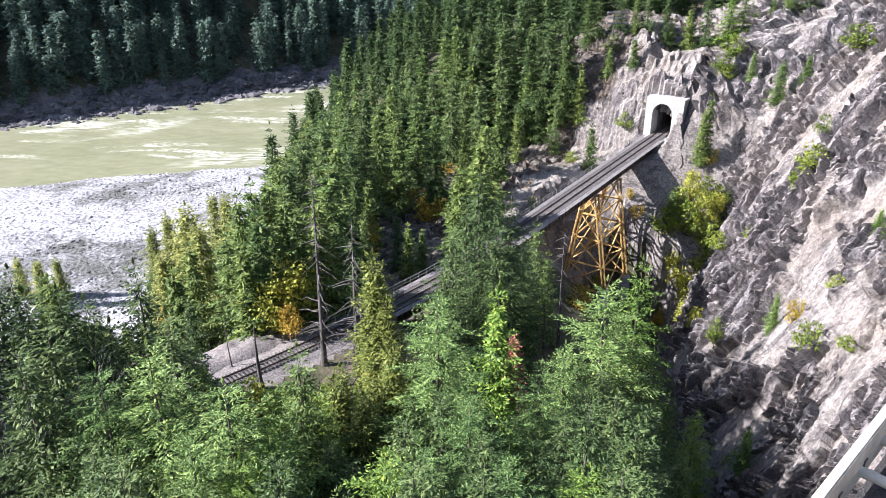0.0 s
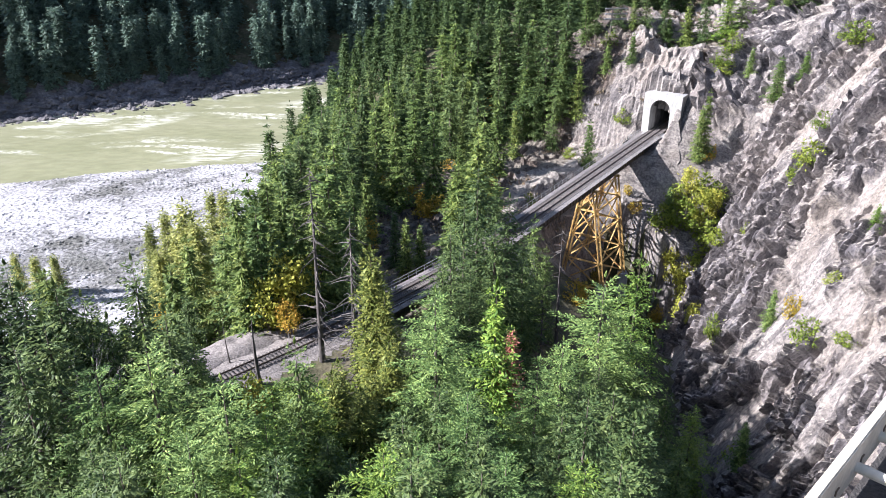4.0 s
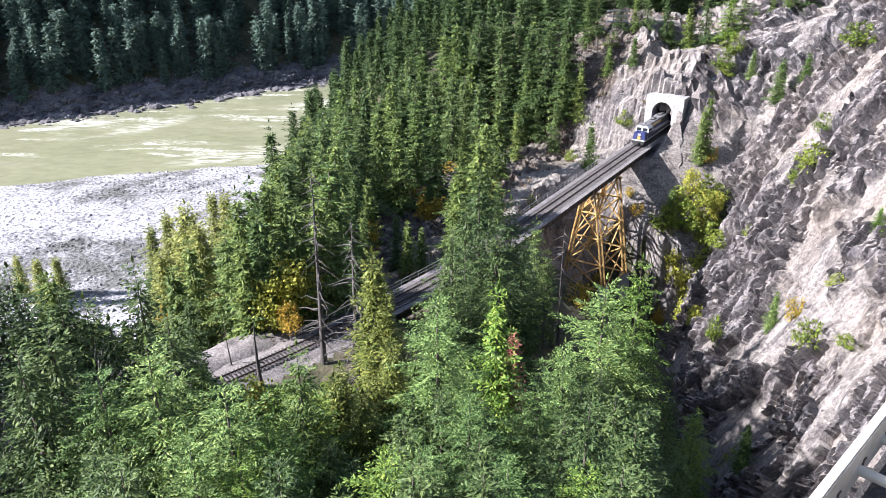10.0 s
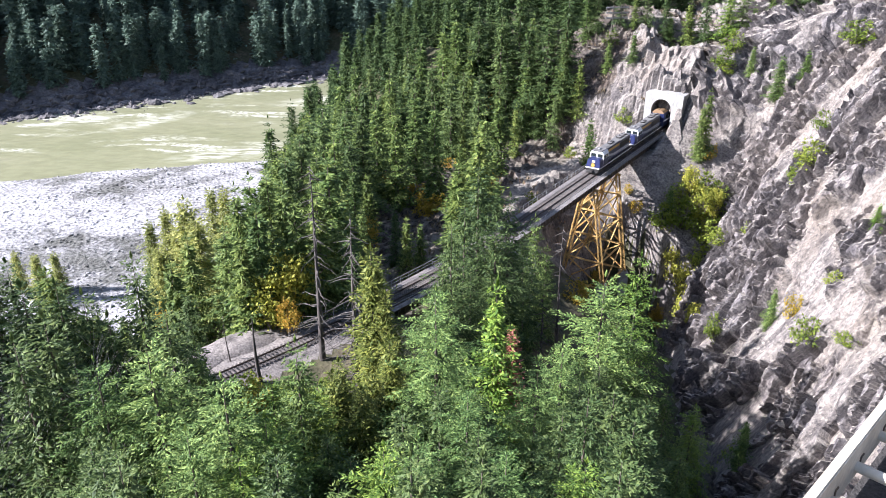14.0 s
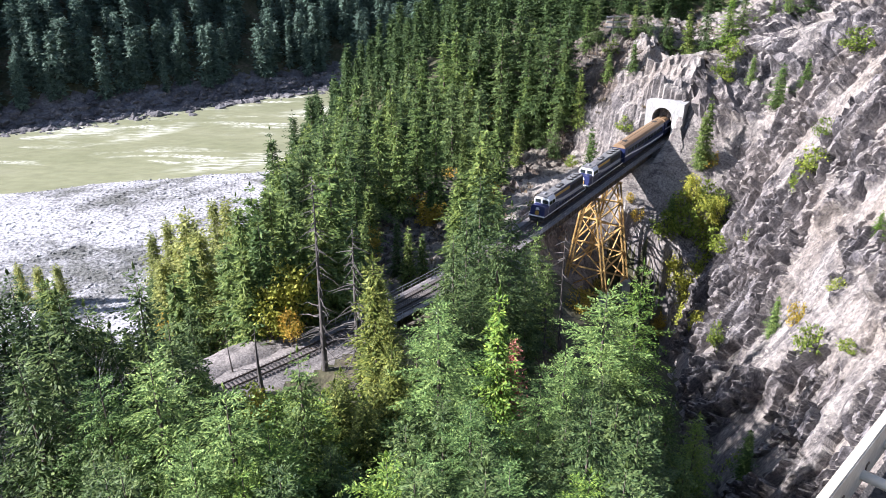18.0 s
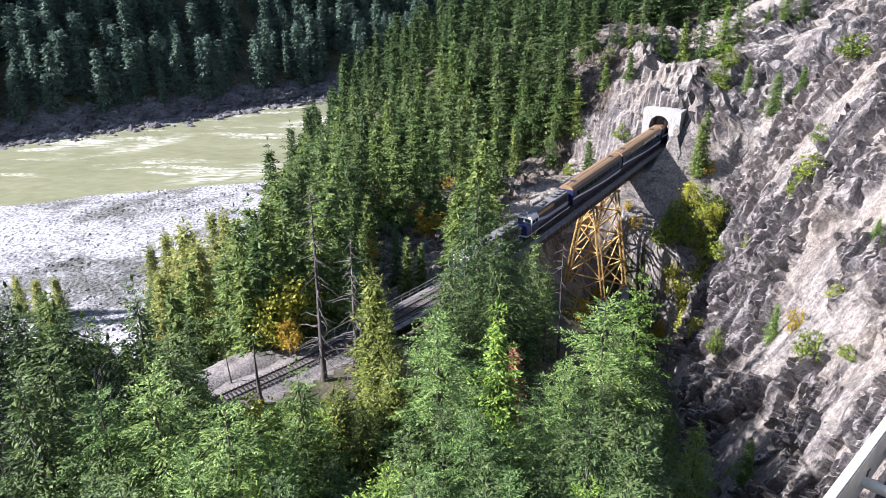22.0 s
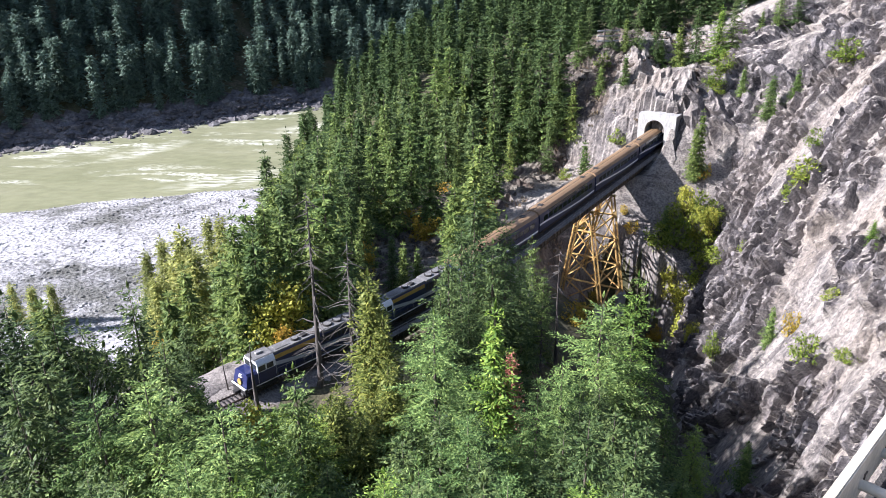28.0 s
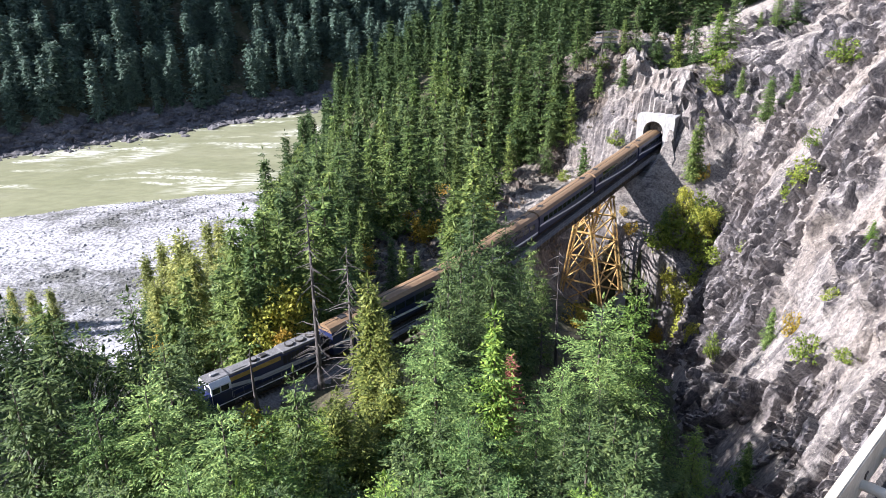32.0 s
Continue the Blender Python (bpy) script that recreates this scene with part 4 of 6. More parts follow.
def locomotive(second):
    t = tagged(new("diesel_locomotive"), "blue nosed diesel locomotive with white cab, grey roof and gold band" if not second else
               "second blue and white diesel locomotive with sooty grey roof", "locomotive", "locomotives of the train")
    bm = boxed(-1.5, 1.5, -9.3, 8.9, 1.05, 1.5, 0.04)
    box(bm, -0.3, 0.3, -9.9, 9.7, 0.7, 1.0)
    part("underframe", bm, DARK, t)
    part("fuel_tank", boxed(-1.35, 1.35, -2.6, 2.6, 0.35, 1.05, 0.15), DARK, t)
    for x in (-1.52, 1.52):
        part("side_sill", boxed(x - 0.02, x + 0.02, -9.2, 8.6, 1.24, 1.36), WHITE, t, "white sill stripe")
    wheelset(t, 5.9, (-1.37, 1.37))
    wheelset(t, -5.9, (-1.37, 1.37))
    bm = prism(bmesh.new(), [(-1.02, 1.5), (1.02, 1.5), (1.02, 3.95), (0.8, 4.3), (-0.8, 4.3), (-1.02, 3.95)], -9.0, 4.4)
    hood = part("hood", bm, NAVY if second else NAVY, t)
    bm = prism(bmesh.new(), [(-0.86, 4.2), (0.86, 4.2), (0.82, 4.36), (-0.82, 4.36)], -9.0, 4.4)
    box(bm, -1.06, 1.06, -8.6, -3.2, 4.05, 4.40, 0.06)
    part("roof", bm, ROOF_GREY, hood, "sooty grey roof")
    for x in (-1, 1):
        bm = boxed(min(x * 1.0, x * 1.05), max(x * 1.0, x * 1.05), -2.8, 4.4, 3.45, 4.0)
        part("band", bm, GOLD, hood, "gold band")
        bm = bmesh.new()
        for k in range(9):
            box(bm, x * 1.04 - 0.03, x * 1.04 + 0.03, -8.6 + k * 0.62, -8.1 + k * 0.62, 2.7, 3.8)
        part("side_grille", bm, DARK, hood)
        bm = bmesh.new()
        bar(bm, (x * 1.03, -9, 2.0), (x * 1.03, 0, 2.2), 0.04, 0.62)
        bar(bm, (x * 1.03, 0, 2.2), (x * 1.03, 4.4, 2.9), 0.04, 0.5)
        part("swoosh", bm, SILVER, hood, "broad silver grey stripe")
    for y, r in ((-8.0, 0.62), (-6.4, 0.62), (-4.8, 0.62), (0.4, 0.5)):
        bm = rod(bmesh.new(), (0, y, 4.3), (0, y, 4.62), r * 1.05, r, 18)
        f = part("fan", bm, DARK, hood, "round roof fan")
        bm = rod(bmesh.new(), (0, y, 4.62), (0, y, 4.64), r * 0.82, r * 0.82, 14)
        part("fan_grille", bm, ROOF_GREY, f)
    part("exhaust", boxed(-0.35, 0.35, -1.4, -0.5, 4.3, 4.6, 0.04), DARK, hood)
    part("hatch", boxed(-0.5, 0.5, 1.5, 3.6, 4.34, 4.44, 0.03), ROOF_GREY, hood)
    cabo = [(-1.53, 1.5), (1.53, 1.5), (1.53, 3.9), (1.1, 4.5), (-1.1, 4.5), (-1.53, 3.9)]
    cab_ = part("cab", prism(bmesh.new(), cabo, 4.4, 7.0), WHITE, t)
    part("cab_roof", prism(bmesh.new(), [(-1.12, 4.47), (1.12, 4.47), (0.95, 4.6), (-0.95, 4.6)], 4.3, 7.1), ROOF_GREY, cab_)
    for x in (-1, 1):
        part("lower_side", boxed(min(x * 1.52, x * 1.56), max(x * 1.52, x * 1.56), 4.45, 6.95, 1.5, 2.95), NAVY, cab_)
        for y0 in (4.75, 5.9):
            part("side_window", boxed(min(x * 1.52, x * 1.57), max(x * 1.52, x * 1.57), y0, y0 + 0.95, 3.05, 3.75), GLASS, cab_)
        part("windscreen", boxed(min(x * 0.18, x * 1.28), max(x * 0.18, x * 1.28), 6.97, 7.04, 3.25, 3.95), GLASS, cab_)
    for x in (-0.17, 0.17):
        part("headlight", rod(bmesh.new(), (x, 6.98, 4.22), (x, 7.1, 4.22), 0.13, 0.13, 12), WHITE, cab_)
    part("horn", boxed(-0.2, 0.25, 5.3, 6.2, 4.6, 4.85, 0.06), GALV, cab_)
    bm = bmesh.new()
    prism(bm, [(-1.5, 1.45), (1.5, 1.45), (1.5, 2.9), (1.2, 3.2), (-1.2, 3.2), (-1.5, 2.9)], 7.0, 8.75)
    for vv in bm.verts:
        if vv.co.y > 8 and vv.co.z > 2.8:
            vv.co.y -= 0.35
            vv.co.x *= 0.92
    nose = part("nose", bm, BLUE, t, "bright blue nose")
    part("nose_crest", rod(bmesh.new(), (0, 8.7, 1.95), (0, 8.82, 1.95), 0.42, 0.42, 16), GOLD, nose, "round gold crest")
    bm = bmesh.new()
    for k, w in enumerate((0.75, 0.6, 0.5)):
        box(bm, -w / 2, w / 2, 8.5 - 0.03 * k, 8.66 - 0.03 * k, 2.5 + 0.14 * k, 2.58 + 0.14 * k)
    part("emblem", bm, WHITE, nose, "white emblem bars")
    bm = boxed(-1.45, 1.45, 8.75, 8.95, 0.55, 1.3, 0.05)
    box(bm, -1.2, 1.2, 8.9, 9.15, 0.3, 0.75, 0.08)
    part("pilot", bm, DARK, t)
    part("anticlimber", boxed(-1.5, 1.5, 8.7, 9.05, 1.3, 1.5, 0.03), WHITE, t)
    for x in (-1.47, 1.47):
        bm = bmesh.new()
        for k in range(11):
            y = -9.0 + k * 1.32
            bar(bm, (x, y, 1.5), (x, y, 2.4), 0.03)
        bar(bm, (x, -9.0, 2.4), (x, 4.2, 2.4), 0.045)
        part("handrail", bm, GALV, t)
    for x in (-1.1, 1.1):
        bm = bmesh.new()
        for z in (0.5, 0.85, 1.2):
            box(bm, x - 0.3, x + 0.3, 8.5, 8.9, z, z + 0.04)
        part("step_ladder", bm, GALV, t)
    part("rear_end", boxed(-1.45, 1.45, -9.45, -9.25, 0.55, 1.5, 0.04), DARK, t)
    return t


def coach(dome):
    t = tagged(new("passenger_coach"), "navy passenger coach with bronze roof and white wave stripe" if not dome else "navy dome coach with curved roof glass and bronze roof", "coach", "coaches of the train")
    top = 4.95
    prof = [(-1.55, 1.0), (1.55, 1.0), (1.56, 3.7), (1.42, 4.35), (1.05, 4.75), (0.5, top), (-0.5, top), (-1.05, 4.75), (-1.42, 4.35), (-1.56, 3.7)]
    body = part("body", prism(bmesh.new(), prof, -12.7, 12.7), NAVY, t)
    up = [(-1.47, 4.32), (-1.06, 4.79), (-0.5, top + 0.04), (0.5, top + 0.04), (1.06, 4.79), (1.47, 4.32), (1.40, 4.2), (-1.40, 4.2)]
    roof = part("roof", prism(bmesh.new(), up, -12.72, 12.72), ROOF_BROWN, t, "dusty bronze roof")
    for x in (-1, 1):
        for k in range(11):
            y = -11.2 + k * 2.05
            part("window", boxed(x * 1.555 - 0.02, x * 1.555 + 0.02, y, y + 1.75, 2.65, 3.6), GLASS, t)
        if dome:
            for k in range(9):
                y = -8.6 + k * 1.95
                bm = bmesh.new()
                vs = [bm.verts.new((x * a, b, c)) for b in (y, y + 1.8) for a, c in ((1.585, 3.75), (1.5, 4.3))]
                vs += [bm.verts.new((x * a, b, c)) for b in (y, y + 1.8) for a, c in ((1.54, 3.75), (1.45, 4.3))]
                for f in ((0, 1, 3, 2), (4, 6, 7, 5), (0, 4, 5, 1), (2, 3, 7, 6), (0, 2, 6, 4), (1, 5, 7, 3)):
                    bm.faces.new([vs[i] for i in f])
                bmesh.ops.recalc_face_normals(bm, faces=bm.faces)
                part("dome_pane", bm, GLASS, t)
        bm = bmesh.new()
        pts = [(-12.6, 1.55), (-9, 1.5), (-4, 1.55), (1, 1.75), (6, 2.05), (9.5, 2.3), (12.6, 2.4)]
        for (y0, z0), (y1, z1) in zip(pts, pts[1:]):
            bar(bm, (x * 1.565, y0, z0), (x * 1.565, y1, z1), 0.04, 0.34)
        part("wave_stripe", bm, WHITE, t, "white wave stripe")
    for y in (-12.85, 12.85):
        part("gangway", boxed(-0.75, 0.75, y - 0.16, y + 0.16, 1.1, 3.6, 0.05), DARK, t)
    for y in (-10.2, 9.0):
        part("roof_vent", boxed(-0.5, 0.5, y, y + 1.1, top, top + 0.12, 0.03), DARK, roof)
    part("roof_seam", boxed(-0.04, 0.04, -12.5, 12.5, top + 0.04, top + 0.07), DARK, roof)
    part("underframe", boxed(-1.3, 1.3, -7.2, 7.2, 0.45, 1.0, 0.08), DARK, t)
    wheelset(t, 9.0, (-1.25, 1.25))
    wheelset(t, -9.0, (-1.25, 1.25))
    return t


TRAIN = [(locomotive(False), 5.9, 9.9), (locomotive(True), 5.9, 9.9)] + [(coach(k % 2 == 1), 9.0, 13.05) for k in range(5)]


def motions():
    """The train rolls out of the tunnel and over the bridge at an even pace."""
    ahead = 0.0
    for thing, reach, half in TRAIN:
        rows = []
        for k in range(33):
            centre = 8.0 + 6.47 * (k - 9.0) - ahead - half
            a, b = on_track(centre + reach), on_track(centre - reach)
            h = math.atan2(a.y - b.y, a.x - b.x)
            m = (a + b) / 2
            rows.append((float(k), pose(m.x, m.y, 0.0, 0, 0, math.degrees(h) - 90)))
        walk(thing, rows)
        ahead += 2 * half


# ---- trees ----
def kites(base, way, length, width, drop, rng):
    """Flat sprays: a kite from each base along way."""
    k = len(base)
    side = np.cross(way, np.array([0, 0, 1.0]))
    side /= np.linalg.norm(side, axis=1, keepdims=True) + 1e-9
    side = side + rng.normal(0, 0.42, (k, 3))
    side /= np.linalg.norm(side, axis=1, keepdims=True)
    tip = base + way * length[:, None]
    mid = base + way * (length * 0.45)[:, None]
    mid[:, 2] -= drop * length
    V = np.stack([base, mid + side * (width / 2)[:, None], tip, mid - side * (width / 2)[:, None]], 1).reshape(-1, 3)
    F = np.arange(4 * k).reshape(k, 4)
    return V, F


def trunk_mesh(name, h, r, mat, rng, seg=7, bend=0.0):
    zs = np.linspace(-1.5, h, 9)
    th = np.linspace(0, 2 * math.pi, seg, endpoint=False)
    V = []
    for z in zs:
        k = max(0.02, (1 - max(z, 0) / (h * 1.02)))
        rr = r * k * (1.25 if z < 0.5 else 1.0)
        ox, oy = bend * math.sin(z / h * 2.0), bend * 0.6 * math.sin(z / h * 3.1)
        V += [(ox + rr * math.cos(a), oy + rr * math.sin(a), z) for a in th]
    F = [(i * seg + j, i * seg + (j + 1) % seg, (i + 1) * seg + (j + 1) % seg, (i + 1) * seg + j) for i in range(8) for j in range(seg)]
    return mesh_of(name, V, F, mat, smooth=True)


def conifer_crown(seed, h, r, whorls, boughs, step, spray, bare=0.12, power=0.8, sag=0.16):
    """Flat fans of needle twigs along drooping boughs, in ragged whorls up the stem."""
    rng = np.random.default_rng(seed)
    B, D, L = [], [], []
    lop = rng.uniform(0.7, 1.15, 14)
    for i in range(whorls):
        f = min(max(bare + (1 - bare) * (i + rng.uniform(-0.22, 0.22)) / whorls, bare), 0.99)
        full = r * (1 - f) ** power * min(1.0, 0.5 + (f - bare) * 4) * rng.uniform(0.82, 1.1)
        for b in range(boughs):
            if rng.random() < 0.1:
                continue
            az = 2 * math.pi * (b + rng.uniform(0, 1)) / boughs + i * 2.4
            ln = full * rng.uniform(0.6, 1.12) * lop[int(az / (2 * math.pi) * 14) % 14] + 0.3
            el = math.radians(-20 + 52 * f + rng.uniform(-9, 9))
            n = max(2, int(ln / step))
            t = (np.arange(n) + rng.uniform(0.2, 0.9, n)) / n
            t = t[t > 0.15] if n > 4 else t
            d = np.array([math.cos(az) * math.cos(el), math.sin(az) * math.cos(el), math.sin(el)])
            p = np.array([0, 0, h * f]) + d * (t * ln)[:, None]
            p[:, 2] -= sag * ln * t ** 2
            size = spray * (1.1 - 0.45 * f)
            twig = np.minimum(0.36 * ln * (1.05 - t) + 0.5 * size, 3.3 * size)
            for turn in (-1, 0, 1):
                a2 = az + turn * rng.uniform(0.6, 1.0, len(t))
                e2 = el * 0.6 + rng.normal(-0.14, 0.16, len(t))
                way = np.stack([np.cos(a2) * np.cos(e2), np.sin(a2) * np.cos(e2), np.sin(e2)], 1)
                for k in range(5 if turn else 1):
                    on = twig > k * 0.62 * size
                    if not on.any():
                        break
                    w2 = way[on] + rng.normal(0, 0.2, (int(on.sum()), 3))
                    D.append(w2 / np.linalg.norm(w2, axis=1, keepdims=True))
                    q = p[on] + way[on] * (k * 0.62 * size)
                    q[:, 2] -= 0.045 * k * k * size
                    B.append(q + rng.normal(0, 0.06 * size, q.shape))
                    L.append(size * rng.uniform(0.75, 1.2, len(q)))
    B.append(np.array([[0, 0, h - 0.5]] * 3)); D.append(np.array([[0.08, 0, 1.0], [-0.08, 0.08, 1.0], [0, -0.08, 1.0]])); L.append(np.array([0.9, 0.7, 0.8]))
    # the dense heart of the crown, close to the stem
    n = 60 * whorls
    f = bare + (0.9 - bare) * rng.random(n) ** 1.25
    az, rad = rng.uniform(0, 2 * math.pi, n), r * (1 - f) ** power * rng.uniform(0.03, 0.4, n)
    B.append(np.stack([np.cos(az) * rad, np.sin(az) * rad, h * f], 1))
    a2 = az + rng.normal(0, 0.8, n)
    e2 = rng.uniform(-0.9, 0.1, n)
    D.append(np.stack([np.cos(a2) * np.cos(e2), np.sin(a2) * np.cos(e2), np.sin(e2)], 1))
    L.append(spray * rng.uniform(0.8, 1.6, n))
    B, D, L = np.concatenate(B), np.concatenate(D), np.concatenate(L)
    return kites(B, D, L, L * rng.uniform(0.38, 0.58, len(L)), 0.07, rng)


def leaf_cloud(seed, h, r, clumps, leaves, size, low=0.25):
    rng = np.random.default_rng(seed)
    C = rng.normal(0, 1, (clumps, 3))
    C /= np.linalg.norm(C, axis=1, keepdims=True)
    C *= rng.uniform(0.35, 1.0, (clumps, 1)) ** 0.6
    C = C * np.array([r, r, h * (1 - low) / 2]) + np.array([0, 0, h * (1 + low) / 2])
    cr = r * rng.uniform(0.18, 0.38, clumps)
    P = np.repeat(C, leaves, 0) + rng.normal(0, 0.6, (clumps * leaves, 3)) * np.repeat(cr, leaves)[:, None]
    D = rng.normal(0, 1, P.shape)
    D[:, 2] -= 0.2
    D /= np.linalg.norm(D, axis=1, keepdims=True)
    L = size * rng.uniform(0.6, 1.4, len(P))
    V, F = kites(P, D, L, L * 0.8, 0.1, rng)
    return V, F, C


def tree_thing(name, label, category, trunk, crown, extra=(), group=""):
    t = new(name)
    tagged(t, label, category, group)
    part("trunk", trunk, None, t)
    part("crown", crown, None, t)
    for nm, me in extra:
        part(nm, me, None, t)
    return t


rng0 = np.random.default_rng(11)


def conifer(kind, seed, h, r, mat, fineness, label):
    whorls, boughs, step, spray, bare, power = fineness
    V, F = conifer_crown(seed, h, r, whorls, boughs, step, spray, bare, power)
    return tree_thing(kind, label, "conifer tree", trunk_mesh("trunk", h * 0.97, 0.018 * h, BARK, rng0), mesh_of("crown", V, F, mat))


def leaf_tree(kind, seed, h, r, mat, clumps, leaves, size, label, category="tree", low=0.25):
    V, F, C = leaf_cloud(seed, h, r, clumps, leaves, size, low)
    bm = bmesh.new()
    for c in C[:: max(1, len(C) // 9)]:
        rod(bm, (0, 0, h * low * 0.6), tuple(c), 0.012 * h, 0.004 * h, 5)
    limbs = bpy.data.meshes.new("limbs")
    bm.to_mesh(limbs)
    bm.free()
    tidy(limbs, BARK)
    return tree_thing(kind, label, category, trunk_mesh("trunk", h * 0.75, 0.014 * h, BARK, rng0, bend=0.3), mesh_of("crown", V, F, mat), [("branchwork", limbs)])


FINE = (18, 7, 0.27, 0.42, 0.04, 0.74)
FAIR = (17, 7, 0.36, 0.48, 0.04, 0.74)
MID = (16, 6, 0.52, 0.80, 0.04, 0.78)
PROTO = {
    "fir_a": conifer("fir_tree", 1, 26.0, 11.5, FIR_BLUE, FINE, "tall blue-green fir with layered sunlit boughs on the slope"),
    "fir_l": conifer("fir_tree", 14, 24.0, 9.6, FIR_LIGHT, FAIR, "light green fir with full drooping boughs"),
    "fir_b": conifer("fir_tree", 2, 22.0, 8.2, FIR, FAIR, "dense green fir on the gorge slope"),
    "fir_c": conifer("fir_tree", 3, 22.0, 7.8, FIR_DARK, FAIR, "dark green fir with a ragged crown"),
    "young": conifer("fir_tree", 4, 14.0, 3.6, FIR_BRIGHT, (17, 7, 0.32, 0.45, 0.03, 0.8), "bright yellow-green young fir"),
    "cedar": conifer("cedar_tree", 5, 18.0, 4.6, CEDAR, (26, 7, 0.36, 0.5, 0.05, 0.7), "slim yellow-green cedar with drooping sprays"),
    "mid_a": conifer("fir_tree", 6, 24.0, 6.2, FIR, MID, "slender green fir on the wooded spur"),
    "mid_b": conifer("fir_tree", 7, 20.0, 5.6, FIR_OLIVE, MID, "green fir on the wooded spur"),
    "mid_c": conifer("fir_tree", 8, 26.0, 6.8, FIR_DARK, MID, "tall dark fir on the wooded spur"),
    "mid_d": conifer("fir_tree", 9, 13.0, 3.4, FIR, (14, 7, 0.45, 0.6, 0.05, 0.85), "small green fir among the rocks"),
    "pale": conifer("cottonwood_tree", 12, 18.0, 5.0, PALE_NEEDLES, (20, 7, 0.5, 0.7, 0.05, 0.55), "columnar cottonwood turning pale yellow-green by the river bar"),
    "gold": leaf_tree("maple_tree", 21, 9.0, 2.9, MAPLE_YELLOW, 46, 26, 0.42, "maple with bright yellow autumn leaves"),
    "lime": leaf_tree("cottonwood_tree", 22, 14.0, 3.8, MAPLE_LIME, 60, 30, 0.6, "cottonwood turning yellow-green beside the river bar"),
    "shrub": leaf_tree("shrub", 23, 4.0, 2.0, SHRUB, 34, 24, 0.34, "leafy green shrub on the rocks", "shrub", 0.05),
    "gold_shrub": leaf_tree("shrub", 24, 3.2, 1.7, MAPLE_YELLOW, 28, 22, 0.3, "yellow autumn shrub among the rocks", "shrub", 0.05),
    "rust": conifer("dead_fir", 25, 11.0, 2.3, RUST, (32, 7, 0.33, 0.6, 0.08, 0.75), "dead fir with rust-red needles"),
}


def snag(seed, h, r, branches, long):
    rng = np.random.default_rng(seed)
    t = tagged(new("dead_tree"), "bare grey dead conifer with broken branches", "dead tree")
    part("trunk", trunk_mesh("trunk", h, r, DEADWOOD, rng, 8, bend=0.25), None, t)
    for k in range(branches):
        z = h * rng.uniform(0.12, 0.97)
        az, ln = rng.uniform(0, 6.283), long * (1 - 0.75 * z / h) * rng.uniform(0.4, 1.2)
        bm = bmesh.new()
        p = Vector((0.25 * math.sin(z / h * 2), 0.15 * math.sin(z / h * 3.1), z))
        for j in range(3):
            q = p + Vector((math.cos(az), math.sin(az), rng.uniform(-0.55, 0.0) - 0.1 * j)) * ln / 3
            rod(bm, p, q, 0.085 * (1 - j / 3.4), 0.085 * (1 - (j + 1) / 3.4), 5)
            az += rng.uniform(-0.4, 0.4)
            p = q
        part("branch", bm, DEADWOOD, t)
    return t


used = set()
CLIFF_X, CLIFF_Y, CLIFF_Z = C.reshape(-1, 3)[np.unique(quads[keep])].T


def plant(kind, x, y, h, turn=0.0, sink=0.4, width=1.0):
    src = PROTO[kind]
    size = {"fir_a": 26, "fir_l": 24, "fir_b": 22, "fir_c": 22, "young": 14, "cedar": 18, "mid_a": 24, "mid_b": 20, "mid_c": 26, "mid_d": 13, "gold": 9, "lime": 14, "shrub": 4, "gold_shrub": 3.2, "rust": 11, "pale": 18}[kind]
    k = h / size
    z = float(land(x, y))
    if (x - 40.4) * 0.981 - (y - 110.5) * 0.192 > 1:
        gap = (CLIFF_X - x) ** 2 + (CLIFF_Y - y) ** 2
        i = int(np.argmin(gap))
        if gap[i] < 2:
            z = float(CLIFF_Z[i])
    m = pose(x, y, z - sink, 0, 0, turn)
    if kind in used:
        ob = copy_thing(src, m)
    else:
        ob = src
        used.add(kind)
        ob.matrix_basis = m
    ob.scale = (k * width, k * width, k)
    return ob


# firs and cedars on the near slope
for kind, x, y, h, w in (
    ("fir_a", 18.7, 78.8, 29.3, 1.1),
    ("fir_l", 24.4, 85.3, 31.4, 0.7),
    ("fir_a", 8.8, 59.8, 20.4, 0.95),
    ("young", 5.5, 69.5, 24.4, 0.85),
    ("fir_a", -0.7, 60.1, 25.3, 1.05),
    ("fir_a", -1.8, 43.3, 22.3, 1.0),
    ("fir_b", -2.8, 61.9, 18.4, 0.9),
    ("fir_a", 12.3, 67.1, 22.4, 0.9),
    ("fir_b", 28.7, 81.2, 18.4, 0.9),
    ("fir_l", 34.6, 86.1, 16.3, 0.9),
    ("fir_b", 20.9, 70.3, 20.3, 1.1),
    ("fir_l", 10.7, 45.1, 18.4, 1.1),
    ("fir_a", 4.6, 44.1, 20.4, 1.1),
    ("fir_a", -27.1, 50.1, 24.3, 1.0),
    ("fir_a", -22.9, 50.2, 26.3, 1.05),
    ("fir_a", -16.6, 47.8, 24.3, 1.15),
    ("fir_b", -12.6, 55.5, 22.3, 0.95),
    ("fir_l", -15.8, 58.5, 16.4, 0.9),
    ("fir_l", -11.4, 56.4, 16.4, 1.0),
    ("cedar", -10.3, 59.5, 16.3, 1.0),
    ("fir_b", -22.3, 58.5, 20.3, 0.8),
    ("fir_l", -13.8, 48.1, 20.4, 1.1),
    ("fir_a", -18.4, 44.1, 22.3, 1.0),
    ("fir_l", -15.0, 44.3, 20.3, 1.0),
):
    plant(kind, x, y, h, 137.5 * x, width=w)
